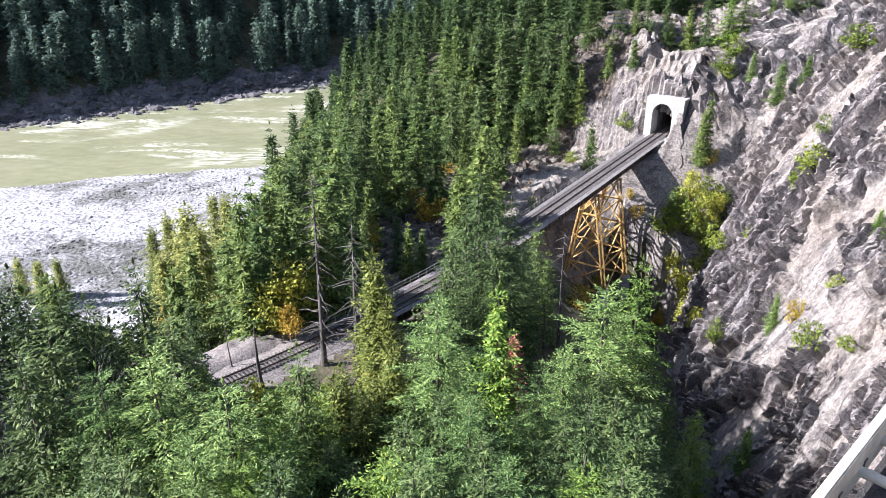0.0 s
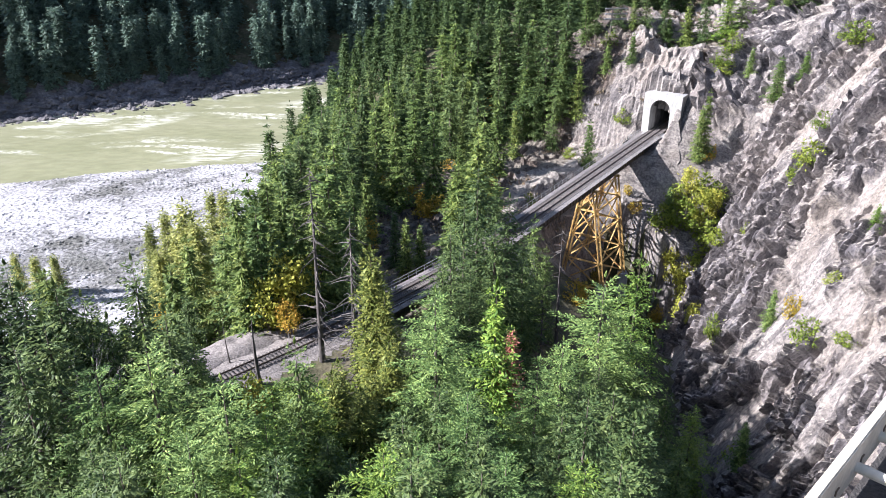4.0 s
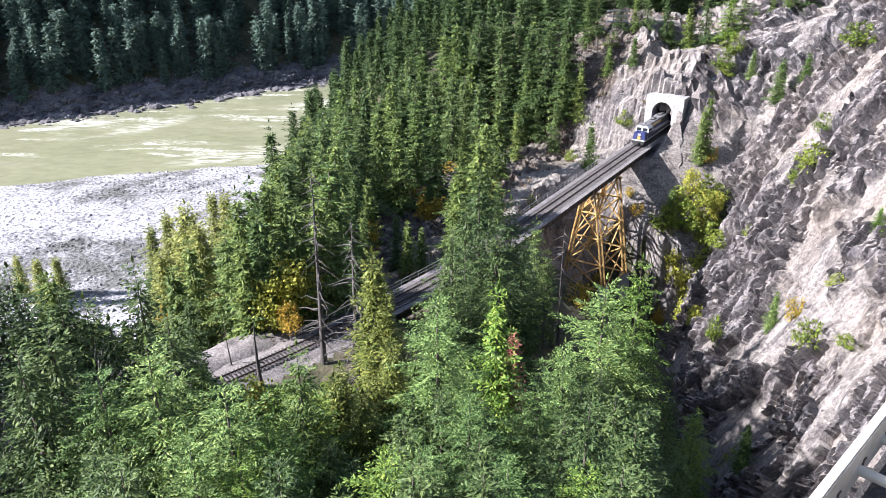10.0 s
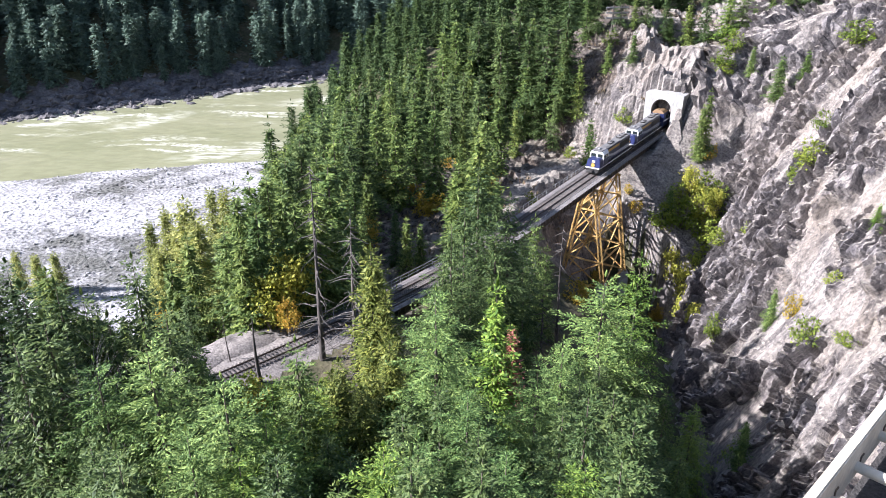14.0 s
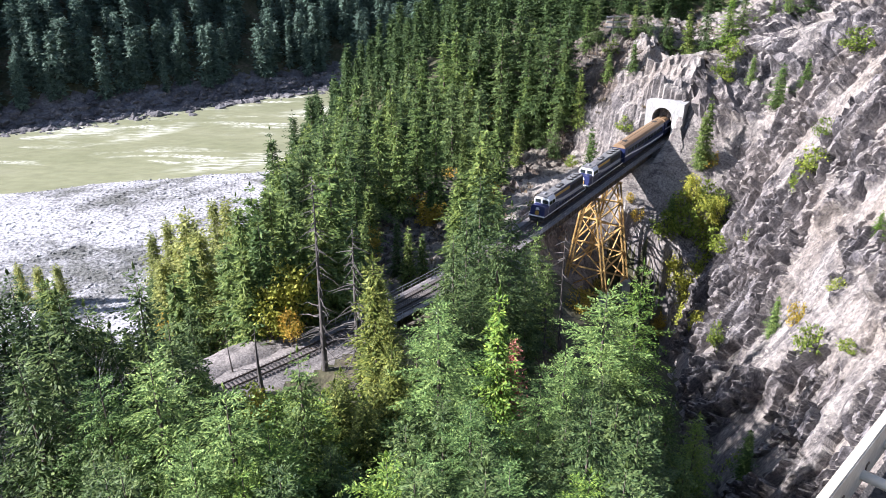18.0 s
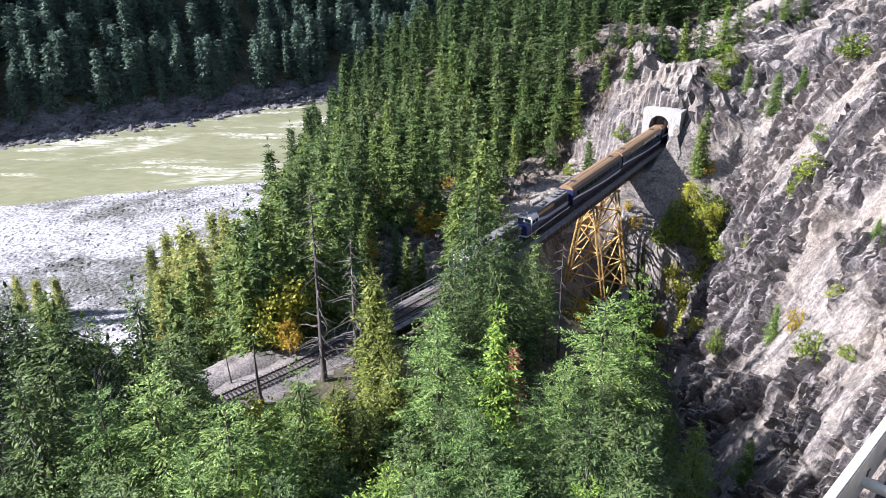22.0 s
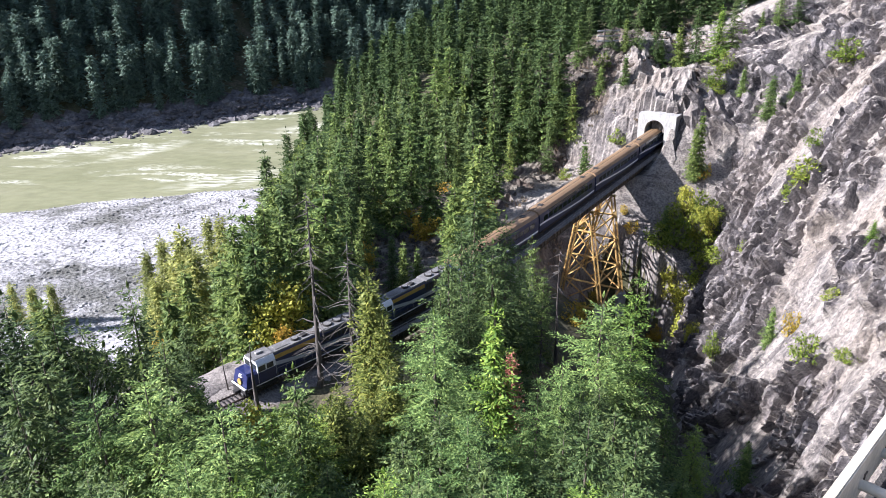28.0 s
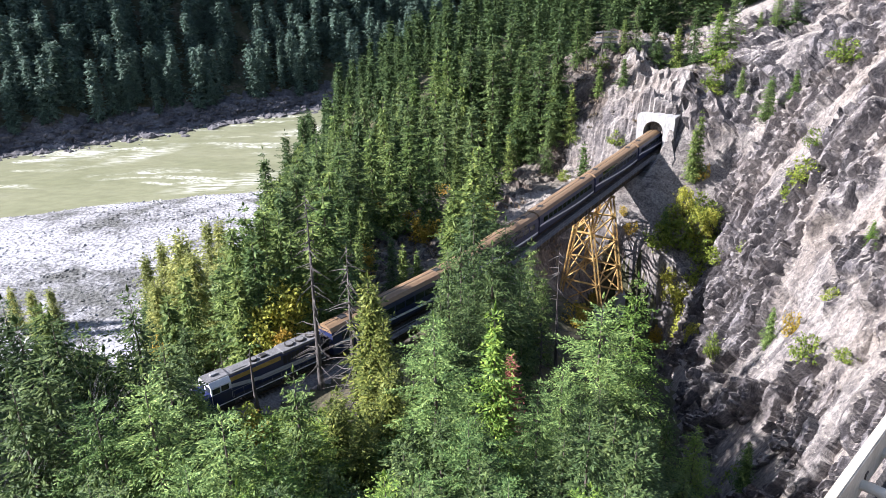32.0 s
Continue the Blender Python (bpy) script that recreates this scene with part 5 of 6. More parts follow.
# firs and cedars on the near slope
for kind, x, y, h, w in (
    ("fir_l", -4.4, 44.8, 20.3, 1.2),
    ("fir_b", -7.6, 42.9, 18.4, 1.1),
    ("fir_b", -12.1, 56.2, 16.3, 0.9),
    ("fir_a", 2.0, 51.6, 20.3, 1.0),
    # left-hand firs take the dark needles: their colour stands in for shade
    ("fir_c", -45.0, 70.6, 22.9, 1.1),
    ("fir_c", -46.7, 69.4, 22.7, 1.1),
    ("fir_c", -37.2, 59.5, 26.3, 1.2),
    ("fir_c", -35.6, 62.1, 24.3, 1.2),
    ("fir_c", -33.1, 61.7, 24.4, 1.1),
    ("fir_c", -31.0, 61.3, 22.4, 1.1),
    ("fir_c", -32.2, 53.4, 26.4, 1.1),
    ("fir_c", -29.1, 64.3, 26.4, 0.95),
    ("fir_c", -24.3, 58.2, 24.3, 1.1),
    ("fir_c", -24.4, 62.2, 18.4, 1.1),
    ("fir_c", -25.6, 68.3, 12.3, 1.0),
    ("fir_c", -32.9, 50.0, 26.3, 1.1),
    ("fir_c", -26.8, 51.2, 20.4, 1.1),
    ("fir_c", -23.7, 54.8, 18.4, 1.1),
    ("fir_c", -7.5, 48.9, 16.3, 1),
    ("fir_c", 2.8, 49.1, 18.3, 1.1),
    ("fir_c", -0.3, 55.4, 18.3, 1.1),
    ("fir_c", 22.5, 85.7, 16.4, 1),
    ("fir_c", 10.3, 53.8, 18.4, 1.1),
    ("fir_b", 27.5, 70.2, 18.3, 1.0),
):
    plant(kind, x, y, h, 137.5 * x, width=w)
# firs and cedars on the near slope
for kind, x, y, h, w in (
    ("cedar", -7.8, 73.8, 22.4, 1.0),
    ("cedar", -6.3, 72.3, 18.3, 0.9),
    ("cedar", -10.0, 61.3, 16.3, 0.9),
    ("cedar", -5.2, 62.5, 18.4, 1.0),
    ("cedar", -7.4, 56.8, 16.4, 1.0),
    ("cedar", -7.6, 77.8, 18.3, 0.8),
    ("fir_c", 4.7, 97.0, 27.3, 1.0),
    ("fir_c", 0.9, 82.3, 24.3, 0.9),
    ("fir_c", 9.1, 97.9, 25.4, 1.0),
    ("fir_b", 13.8, 106.4, 20.4, 0.75),
    ("fir_c", 6.7, 89.9, 24.4, 1.0),
    ("fir_c", 2.7, 90.9, 24.4, 0.85),
    ("fir_c", 11.9, 102.9, 18.3, 0.9),
    ("fir_c", -0.1, 82.2, 18.3, 0.9),
    ("fir_b", 16.1, 108.1, 15.3, 0.8),
    ("fir_c", 7.0, 92.1, 18.3, 0.9),
    ("fir_c", 3.4, 85.3, 18.3, 0.9),
    ("fir_b", 11.3, 95.4, 15.3, 0.9),
    ("shrub", -22.6, 74.1, 4.2, 1.1),
    ("gold_shrub", -21.3, 73.9, 3.7, 1.1),
    ("shrub", -18.6, 73.1, 4.3, 1.2),
    ("shrub", -15.8, 72.1, 4.8, 1.2),
    ("shrub", -13.7, 73.0, 4.8, 1.1),
    ("shrub", -23.9, 72.3, 4.3, 1.1),
):
    plant(kind, x, y, h, 137.5 * x, width=w)
# firs and cedars on the near slope
for kind, x, y, h, w in (
    ("shrub", -11.3, 71.9, 5.3, 1.1),
    ("rust", 7.8, 74.4, 17.4, 0.6),
    ("rust", 6.8, 71.2, 15.4, 0.6),
    ("fir_c", -0.4, 73.7, 16.4, 1),
    ("fir_b", 2.0, 70.7, 14.3, 1),
    ("fir_c", -2.9, 56.9, 16.4, 1),
    ("fir_c", -5.9, 61.7, 12.3, 1),
    ("fir_c", 2.6, 40.2, 22.0, 1.12),
    ("fir_c", 11.4, 49.5, 22.0, 1.06),
    ("fir_c", 20.1, 62.3, 22.0, 1.01),
    ("fir_c", -2.0, 37.3, 22.0, 1.08),
    ("fir_c", 23.7, 78.4, 18.0, 1.07),
    ("fir_c", 14.5, 47.0, 22.0, 1.08),
    ("fir_c", 21.7, 47.0, 14.0, 1.0),
    ("fir_c", 13.4, 72.1, 16.0, 0.97),
    ("fir_c", 16.7, 68.7, 22.0, 0.97),
    ("fir_c", 4.7, 65.3, 11.0, 1.05),
    ("fir_c", -3.2, 48.9, 20.0, 1.11),
    ("fir_c", -11.0, 39.8, 22.0, 1.04),
    ("fir_c", -20.3, 37.7, 22.0, 0.99),
    ("fir_c", -25.4, 43.9, 22.0, 1.1),
    ("fir_c", 2.9, 58.1, 17.0, 0.97),
    ("fir_c", 11.1, 37.5, 22.0, 1.1),
    ("fir_c", -23.0, 40.6, 22.0, 1.14),
):
    plant(kind, x, y, h, 137.5 * x, width=w)
# firs and cedars on the near slope; the last rows stand out of view for shade
for kind, x, y, h, w in (
    ("fir_c", 18.1, 74.7, 21.0, 0.99),
    ("fir_c", 13.5, 63.1, 20.0, 1.02),
    ("fir_c", 14.7, 54.4, 22.0, 1.01),
    ("fir_c", -18.2, 52.7, 15.0, 1.1),
    ("fir_c", -31.7, 37.9, 22.0, 1.13),
    ("fir_c", 19.1, 82.9, 15.0, 1.1),
    ("fir_c", -9.9, 52.3, 15.0, 1.1),
    # unseen firs beyond the left edge, added to throw shade on the slope
    ("fir_c", -56, 52, 32.0, 1.1),
    ("fir_c", -60, 60, 32.0, 1.1),
    ("fir_c", -64, 68, 33.0, 1.1),
    ("fir_c", -70, 77, 32.0, 1.1),
    ("fir_c", -58, 70, 24.0, 1.1),
    ("fir_c", -66, 58, 30.0, 1.1),
    ("fir_c", -52, 46, 28.0, 1.1),
    ("fir_c", -49, 55, 34.0, 1.1),
    ("fir_c", -51, 62, 35.0, 1.1),
    ("fir_c", -48, 50, 34.0, 1.1),
    ("fir_c", -55, 66, 33.0, 1.1),
):
    plant(kind, x, y, h, 137.5 * x, width=w)
# trees and bushes of the river side, the spur and the cliff
for kind, x, y, h, w in (
    ("pale", -77.3, 184.2, 18.3, 1.0),
    ("pale", -74.4, 188.8, 20.3, 1.0),
    ("pale", -42.3, 116.0, 22.4, 1.0),
    ("pale", -45.1, 118.5, 18.4, 1.0),
    ("pale", -66.2, 203.3, 20.4, 1.0),
    ("pale", -38.6, 109.6, 20.4, 1.0),
    ("pale", -44.3, 144.1, 18.4, 0.9),
    ("pale", -46.5, 113.1, 16.4, 1.1),
    ("mid_b", -37.2, 101.1, 20.4, 0.9),
    ("mid_a", -31.3, 107.5, 24.4, 1.0),
    ("mid_a", -30.3, 112.2, 24.4, 1.0),
    ("mid_a", -30.0, 95.6, 22.3, 1.0),
    ("mid_b", -26.3, 90.0, 19.8, 1.0),
    ("mid_a", -24.4, 92.2, 23.7, 1.1),
    ("pale", -101.6, 171.3, 14.3, 1.1),
    ("pale", -99.6, 176.5, 12.4, 1.1),
    ("pale", -109.8, 176.8, 12.4, 1.0),
    ("mid_c", -32.4, 138.0, 27.4, 0.9),
    ("mid_c", -44.0, 246.9, 29.1, 1.0),
    ("mid_c", -51.3, 253.1, 26.0, 1.0),
    ("mid_a", -24.3, 150.4, 26.4, 1.0),
    ("mid_a", -28.8, 126.5, 24.4, 1.0),
    ("mid_c", -24.9, 127.5, 26.4, 1.0),
    ("mid_b", -24.5, 109.3, 22.4, 1.0),
):
    plant(kind, x, y, h, 137.5 * x, width=w)
# trees and bushes of the river side, the spur and the cliff
for kind, x, y, h, w in (
    ("mid_a", -27.9, 113.8, 24.4, 1),
    ("mid_b", -21.0, 120.8, 24.4, 1.1),
    ("mid_a", -20.1, 134.7, 24.4, 1.0),
    ("mid_a", -25.6, 188.4, 27.4, 0.9),
    ("mid_a", -24.3, 209.6, 27.4, 0.9),
    ("mid_c", -20.6, 214.3, 26.4, 0.9),
    ("mid_a", -14.0, 196.4, 26.4, 0.9),
    ("mid_c", -10.5, 223.9, 27.1, 0.95),
    ("mid_a", -6.7, 221.8, 26.7, 0.9),
    ("mid_a", -0.3, 218.5, 27.7, 1.0),
    ("mid_a", 3.3, 216.9, 27.5, 0.95),
    ("mid_c", -3.2, 201.1, 26.4, 1),
    ("mid_a", -15.0, 165.3, 24.4, 1),
    ("mid_a", -10.3, 158.5, 24.4, 1),
    ("mid_c", -16.7, 151.9, 24.4, 1.0),
    ("mid_a", -6.6, 172.0, 24.4, 1),
    ("mid_a", -19.4, 145.9, 24.4, 1),
    ("mid_a", -2.0, 160.8, 24.4, 0.95),
    ("mid_c", 1.8, 190.3, 26.4, 1),
    ("mid_b", 7.4, 212.4, 23.8, 1),
    ("mid_a", -15.7, 125.5, 20.4, 0.75),
    ("mid_b", -16.7, 117.3, 18.3, 0.9),
    ("mid_b", -19.7, 93.4, 19.8, 1.0),
    ("mid_b", -17.1, 96.0, 20.3, 1),
):
    plant(kind, x, y, h, 137.5 * x, width=w)
# trees and bushes of the river side, the spur and the cliff
for kind, x, y, h, w in (
    ("mid_a", -13.4, 115.1, 16.4, 0.8),
    ("mid_b", -15.4, 97.9, 16.1, 1),
    ("mid_a", -5.7, 178.9, 11.4, 0.7),
    ("mid_b", -6.3, 118.4, 12.4, 0.9),
    ("mid_c", -8.5, 123.4, 12.4, 0.9),
    ("mid_b", -4.0, 119.9, 10.3, 0.9),
    ("mid_b", -26.0, 106.2, 18.4, 0.9),
    ("mid_a", 8.6, 156.6, 22.4, 0.95),
    ("mid_c", 8.1, 175.7, 26.4, 1.0),
    ("mid_b", 12.6, 173.1, 22.4, 0.9),
    ("mid_c", 16.9, 205.6, 24.2, 1.0),
    ("mid_a", 21.9, 202.7, 21.8, 1.0),
    ("mid_c", 25.4, 200.5, 19.7, 1.0),
    ("mid_a", 30.6, 198.1, 19.2, 1.0),
    ("mid_b", 34.7, 195.7, 15.1, 0.9),
    ("mid_c", 28.7, 194.8, 15.3, 0.9),
    ("mid_c", 31.1, 198.3, 21.3, 1.1),
    ("mid_c", 22.3, 203.8, 26.3, 1.1),
    ("mid_c", 15.3, 208.4, 28.3, 1.1),
    ("mid_c", 26.9, 201.4, 25.8, 1.1),
    ("mid_a", 37.6, 208.4, 13.6, 1.0),
    ("mid_b", 4.3, 173.0, 16.4, 0.8),
    ("mid_a", 3.6, 167.2, 13.3, 0.7),
    ("mid_b", 7.4, 166.7, 14.3, 0.9),
):
    plant(kind, x, y, h, 137.5 * x, width=w)
# trees and bushes of the river side, the spur and the cliff
for kind, x, y, h, w in (
    ("mid_c", 25.0, 200.4, 14.2, 0.9),
    ("mid_b", 18.1, 189.0, 14.4, 0.8),
    ("mid_c", 9.5, 213.7, 28.2, 1.1),
    ("mid_c", 20.4, 210.6, 28.4, 1.1),
    ("mid_c", 31.3, 199.5, 26.3, 1.1),
    ("mid_c", 40.2, 208.7, 14.8, 1.1),
    ("mid_c", 45.8, 207.5, 13.6, 1.0),
    ("mid_b", 49.5, 206.3, 10.0, 0.9),
    ("mid_d", 47.7, 196.3, 8.1, 1.1),
    ("mid_d", 42.0, 198.1, 8.3, 1.2),
    ("mid_c", 52.6, 206.1, 13.6, 1),
    ("mid_c", 57.3, 204.9, 13.1, 1.1),
    ("mid_b", 62.8, 203.0, 13.4, 1.0),
    ("mid_d", 64.2, 206.0, 8.3, 1.1),
    ("mid_d", 58.6, 204.3, 8.3, 1.1),
    ("young", 72.0, 200.4, 13.7, 1.3),
    ("mid_c", 66.9, 202.3, 16.8, 1.1),
    ("mid_a", 77.6, 198.3, 10.4, 1.2),
    ("mid_a", 84.3, 195.4, 10.0, 1.2),
    ("mid_c", 88.3, 194.1, 12.4, 1.1),
    ("mid_a", 80.9, 196.7, 7.6, 1.1),
    ("mid_c", 75.1, 199.7, 16.8, 1),
    ("mid_b", 60.5, 172.1, 16.3, 0.75),
    ("mid_b", 59.0, 171.1, 13.2, 0.8),
):
    plant(kind, x, y, h, 137.5 * x, width=w)
# trees and bushes of the river side, the spur and the cliff
for kind, x, y, h, w in (
    ("mid_d", 35.4, 179.7, 12.3, 1.0),
    ("mid_d", 75.9, 173.3, 10.2, 1.3),
    ("mid_d", 80.5, 171.4, 8.3, 1.3),
    ("mid_d", 72.5, 182.2, 7.2, 1.2),
    ("shrub", 70.1, 189.3, 5.3, 1.0),
    ("shrub", 66.9, 185.8, 4.3, 1.2),
    ("shrub", 67.1, 183.9, 3.3, 1.2),
    ("shrub", 75.5, 148.9, 4.3, 0.9),
    ("shrub", 86.3, 163.9, 5.3, 1.3),
    ("shrub", 100.6, 187.2, 3.4, 1.3),
    ("shrub", 66.8, 133.6, 5.4, 1.0),
    ("shrub", 66.5, 136.1, 4.3, 1.0),
    ("young", 64.1, 104.7, 4.4, 1.3),
    ("mid_d", 51.8, 105.6, 7.3, 1.0),
    ("gold_shrub", 53.4, 102.8, 4.7, 0.55),
    ("shrub", 52.2, 94.7, 4.8, 0.9),
    ("shrub", 53.1, 86.9, 1.8, 1.6),
    ("shrub", 57.6, 100.6, 2.9, 0.9),
    ("shrub", 46.2, 113.2, 5.3, 0.5),
    ("shrub", 58.9, 135.1, 2.8, 1.2),
    ("shrub", 42.9, 89.7, 5.2, 0.8),
    ("mid_d", 41.6, 85.1, 8.3, 1.0),
    ("gold_shrub", 61.5, 171.6, 4.2, 1.0),
    ("lime", 55.5, 162.5, 9.3, 0.8),
):
    plant(kind, x, y, h, 137.5 * x, width=w)
# trees and bushes of the river side, the spur and the cliff
for kind, x, y, h, w in (
    ("shrub", 59.0, 163.9, 6.3, 0.9),
    ("shrub", 52.9, 161.7, 6.1, 0.9),
    ("mid_d", 50.4, 159.5, 8.2, 1.2),
    ("shrub", 62.2, 163.2, 5.3, 1),
    ("lime", 57.1, 157.5, 11.1, 0.8),
    ("lime", 59.9, 157.7, 9.1, 0.7),
    ("shrub", 53.3, 157.8, 7.3, 1),
    ("shrub", 49.1, 158.0, 6.1, 1),
    ("lime", 53.7, 153.1, 13.0, 0.7),
    ("shrub", 58.1, 155.4, 6.2, 1),
    ("lime", 51.3, 155.3, 11.2, 0.7),
    ("shrub", 62.3, 159.1, 5.4, 1),
    ("lime", 53.5, 147.2, 13.4, 0.6),
    ("shrub", 56.4, 151.8, 5.2, 1),
    ("lime", 52.3, 146.7, 12.3, 0.6),
    ("lime", 48.1, 128.3, 9.4, 0.6),
    ("shrub", 58.3, 149.8, 4.4, 1),
    ("gold", 33.8, 166.5, 4.6, 0.7),
    ("gold", 34.7, 154.4, 6.2, 0.6),
    ("gold", 48.5, 152.4, 7.3, 0.7),
    ("gold_shrub", 24.4, 123.8, 5.3, 1),
    ("gold", 42.0, 163.5, 3.3, 1.0),
    ("gold_shrub", 43.3, 160.7, 3.1, 1.0),
    ("lime", -21.4, 91.5, 12.5, 0.9),
):
    plant(kind, x, y, h, 137.5 * x, width=w)
# trees and bushes of the river side, the spur and the cliff
for kind, x, y, h, w in (
    ("lime", -19.8, 93.2, 12.9, 0.8),
    ("gold", -20.4, 87.8, 6.3, 0.8),
    ("lime", -23.2, 89.9, 10.8, 0.9),
    ("gold", -22.3, 110.4, 8.4, 0.7),
    ("gold", -45.2, 107.2, 8.4, 0.7),
    ("gold", -42.3, 105.1, 7.3, 0.8),
    ("gold", -38.4, 102.4, 6.3, 0.8),
    ("gold_shrub", -41.1, 104.6, 5.3, 1.2),
    ("gold", -14.0, 128.4, 8.4, 0.8),
    ("gold", 10.8, 157.0, 8.4, 0.7),
    ("gold_shrub", -2.7, 156.1, 5.3, 1.2),
    ("gold_shrub", -6.6, 163.4, 4.4, 1.2),
    ("gold_shrub", -13.3, 176.7, 4.4, 1.0),
    ("gold_shrub", -4.5, 154.2, 4.3, 1.1),
    ("gold_shrub", 11.5, 211.3, 5.5, 1.0),
    ("gold_shrub", 1.2, 183.0, 4.4, 1),
    ("shrub", 5.3, 215.1, 5.3, 1),
    ("shrub", -9.9, 164.2, 4.3, 1),
    ("shrub", 45.0, 188.8, 4.2, 1.1),
    ("shrub", 43.5, 203.1, 4.4, 1.0),
    ("shrub", 19.2, 159.0, 3.2, 1),
    ("shrub", 32.0, 187.1, 3.4, 1),
):
    plant(kind, x, y, h, 137.5 * x, width=w)
# the closed woods of the spur and the hill
for kind, x, y, h, w in (
    ("mid_a", 8.5, 181.9, 14.7, 1.19),
    ("mid_b", -35.4, 229.5, 18.0, 0.98),
    ("mid_c", 21.6, 222.2, 12.1, 1.02),
    ("mid_c", -31.0, 223.4, 16.9, 1.06),
    ("mid_b", -38.9, 201.9, 17.8, 1.16),
    ("mid_c", -42.8, 256.4, 10.5, 1.11),
    ("mid_b", -47.5, 192.1, 16.9, 1.01),
    ("mid_a", 0.7, 226.2, 11.2, 1.14),
    ("mid_c", 17.1, 225.2, 13.3, 0.99),
    ("mid_b", 7.3, 145.3, 15.9, 1.0),
    ("mid_b", -6.0, 215.8, 19.2, 1.02),
    ("mid_c", -16.5, 218.1, 15.6, 1.12),
    ("mid_b", -36.5, 235.0, 15.5, 1.19),
    ("mid_b", -44.2, 85.1, 17.3, 1.15),
    ("mid_c", -56.2, 164.1, 11.2, 1.2),
    ("mid_b", -42.8, 189.0, 18.8, 0.97),
    ("mid_c", -61.2, 142.7, 18.7, 1.04),
    ("mid_b", 7.0, 230.5, 11.4, 1.0),
    ("mid_c", -34.6, 90.8, 15.2, 1.03),
    ("mid_c", -42.5, 175.0, 15.0, 1.17),
    ("mid_b", -15.8, 224.7, 14.6, 1.03),
    ("mid_c", -50.6, 124.7, 12.6, 1.1),
    ("mid_b", -55.8, 175.8, 10.7, 1.16),
    ("mid_c", -42.5, 159.7, 9.7, 1.06),
):
    plant(kind, x, y, h, 137.5 * x, width=w)
# the closed woods of the spur and the hill
for kind, x, y, h, w in (
    ("mid_a", -57.0, 107.8, 10.9, 1.04),
    ("mid_a", -41.6, 183.6, 17.2, 1.02),
    ("mid_a", -45.8, 94.8, 13.2, 1.04),
    ("mid_a", -29.1, 132.5, 21.3, 1.07),
    ("mid_b", -33.3, 239.3, 11.4, 1.15),
    ("mid_c", -28.2, 194.6, 20.8, 1.15),
    ("mid_c", -64.8, 127.4, 10.5, 1.16),
    ("mid_c", -33.3, 171.3, 19.8, 1.17),
    ("mid_c", -53.4, 135.2, 13.2, 1.08),
    ("mid_c", -48.4, 228.7, 19.0, 0.95),
    ("mid_a", 18.8, 230.9, 9.9, 0.97),
    ("mid_c", -51.8, 199.1, 12.2, 1.01),
    ("mid_c", -45.5, 202.1, 18.5, 1.06),
    ("mid_c", -52.4, 167.8, 10.3, 1.17),
    ("mid_c", -8.0, 209.2, 22.0, 1.13),
    ("mid_b", -37.9, 95.2, 18.8, 1.12),
    ("mid_c", -33.5, 203.5, 17.3, 1.07),
    ("mid_c", -38.7, 129.3, 12.8, 1.14),
    ("mid_c", -45.3, 179.9, 15.4, 1.04),
    ("mid_c", 5.1, 197.9, 23.7, 1.12),
    ("mid_c", -23.2, 142.1, 26.1, 0.97),
    ("mid_c", 9.9, 235.8, 12.2, 0.97),
    ("mid_a", -18.5, 157.6, 20.5, 1.08),
    ("mid_b", -34.9, 185.8, 21.2, 1.16),
):
    plant(kind, x, y, h, 137.5 * x, width=w)
# the closed woods of the spur and the hill
for kind, x, y, h, w in (
    ("mid_c", 30.2, 218.1, 9.6, 1.17),
    ("mid_c", -21.7, 167.4, 24.0, 1.16),
    ("mid_b", -44.3, 124.5, 10.8, 1.01),
    ("mid_c", -26.6, 232.9, 14.8, 1.09),
    ("mid_c", -2.8, 206.7, 21.4, 1.18),
    ("mid_b", -62.3, 107.1, 23.0, 1.12),
    ("mid_c", -41.6, 227.8, 20.0, 0.97),
    ("mid_b", -26.2, 182.0, 20.1, 1.02),
    ("mid_c", -39.0, 167.1, 16.5, 0.96),
    ("mid_c", 8.0, 224.9, 15.2, 1.05),
    ("mid_b", -16.2, 210.4, 18.5, 1.19),
    ("mid_b", -38.5, 214.2, 19.9, 1.01),
    ("mid_c", -52.2, 97.4, 15.1, 1.05),
    ("mid_c", -46.0, 241.8, 19.9, 0.96),
    ("mid_c", -23.9, 173.7, 23.2, 0.98),
    ("mid_a", -57.0, 157.6, 11.4, 1.17),
    ("mid_c", -35.0, 209.5, 18.4, 1.04),
    ("mid_c", -44.7, 220.9, 19.8, 1.04),
    ("mid_a", -22.7, 161.2, 20.6, 1.03),
    ("mid_c", -53.3, 193.5, 13.4, 0.98),
    ("mid_b", -10.6, 218.3, 19.2, 1.04),
    ("mid_c", 24.9, 208.2, 19.5, 0.99),
    ("mid_a", -39.8, 250.1, 10.6, 1.0),
    ("mid_c", 9.8, 133.5, 11.2, 0.95),
):
    plant(kind, x, y, h, 137.5 * x, width=w)
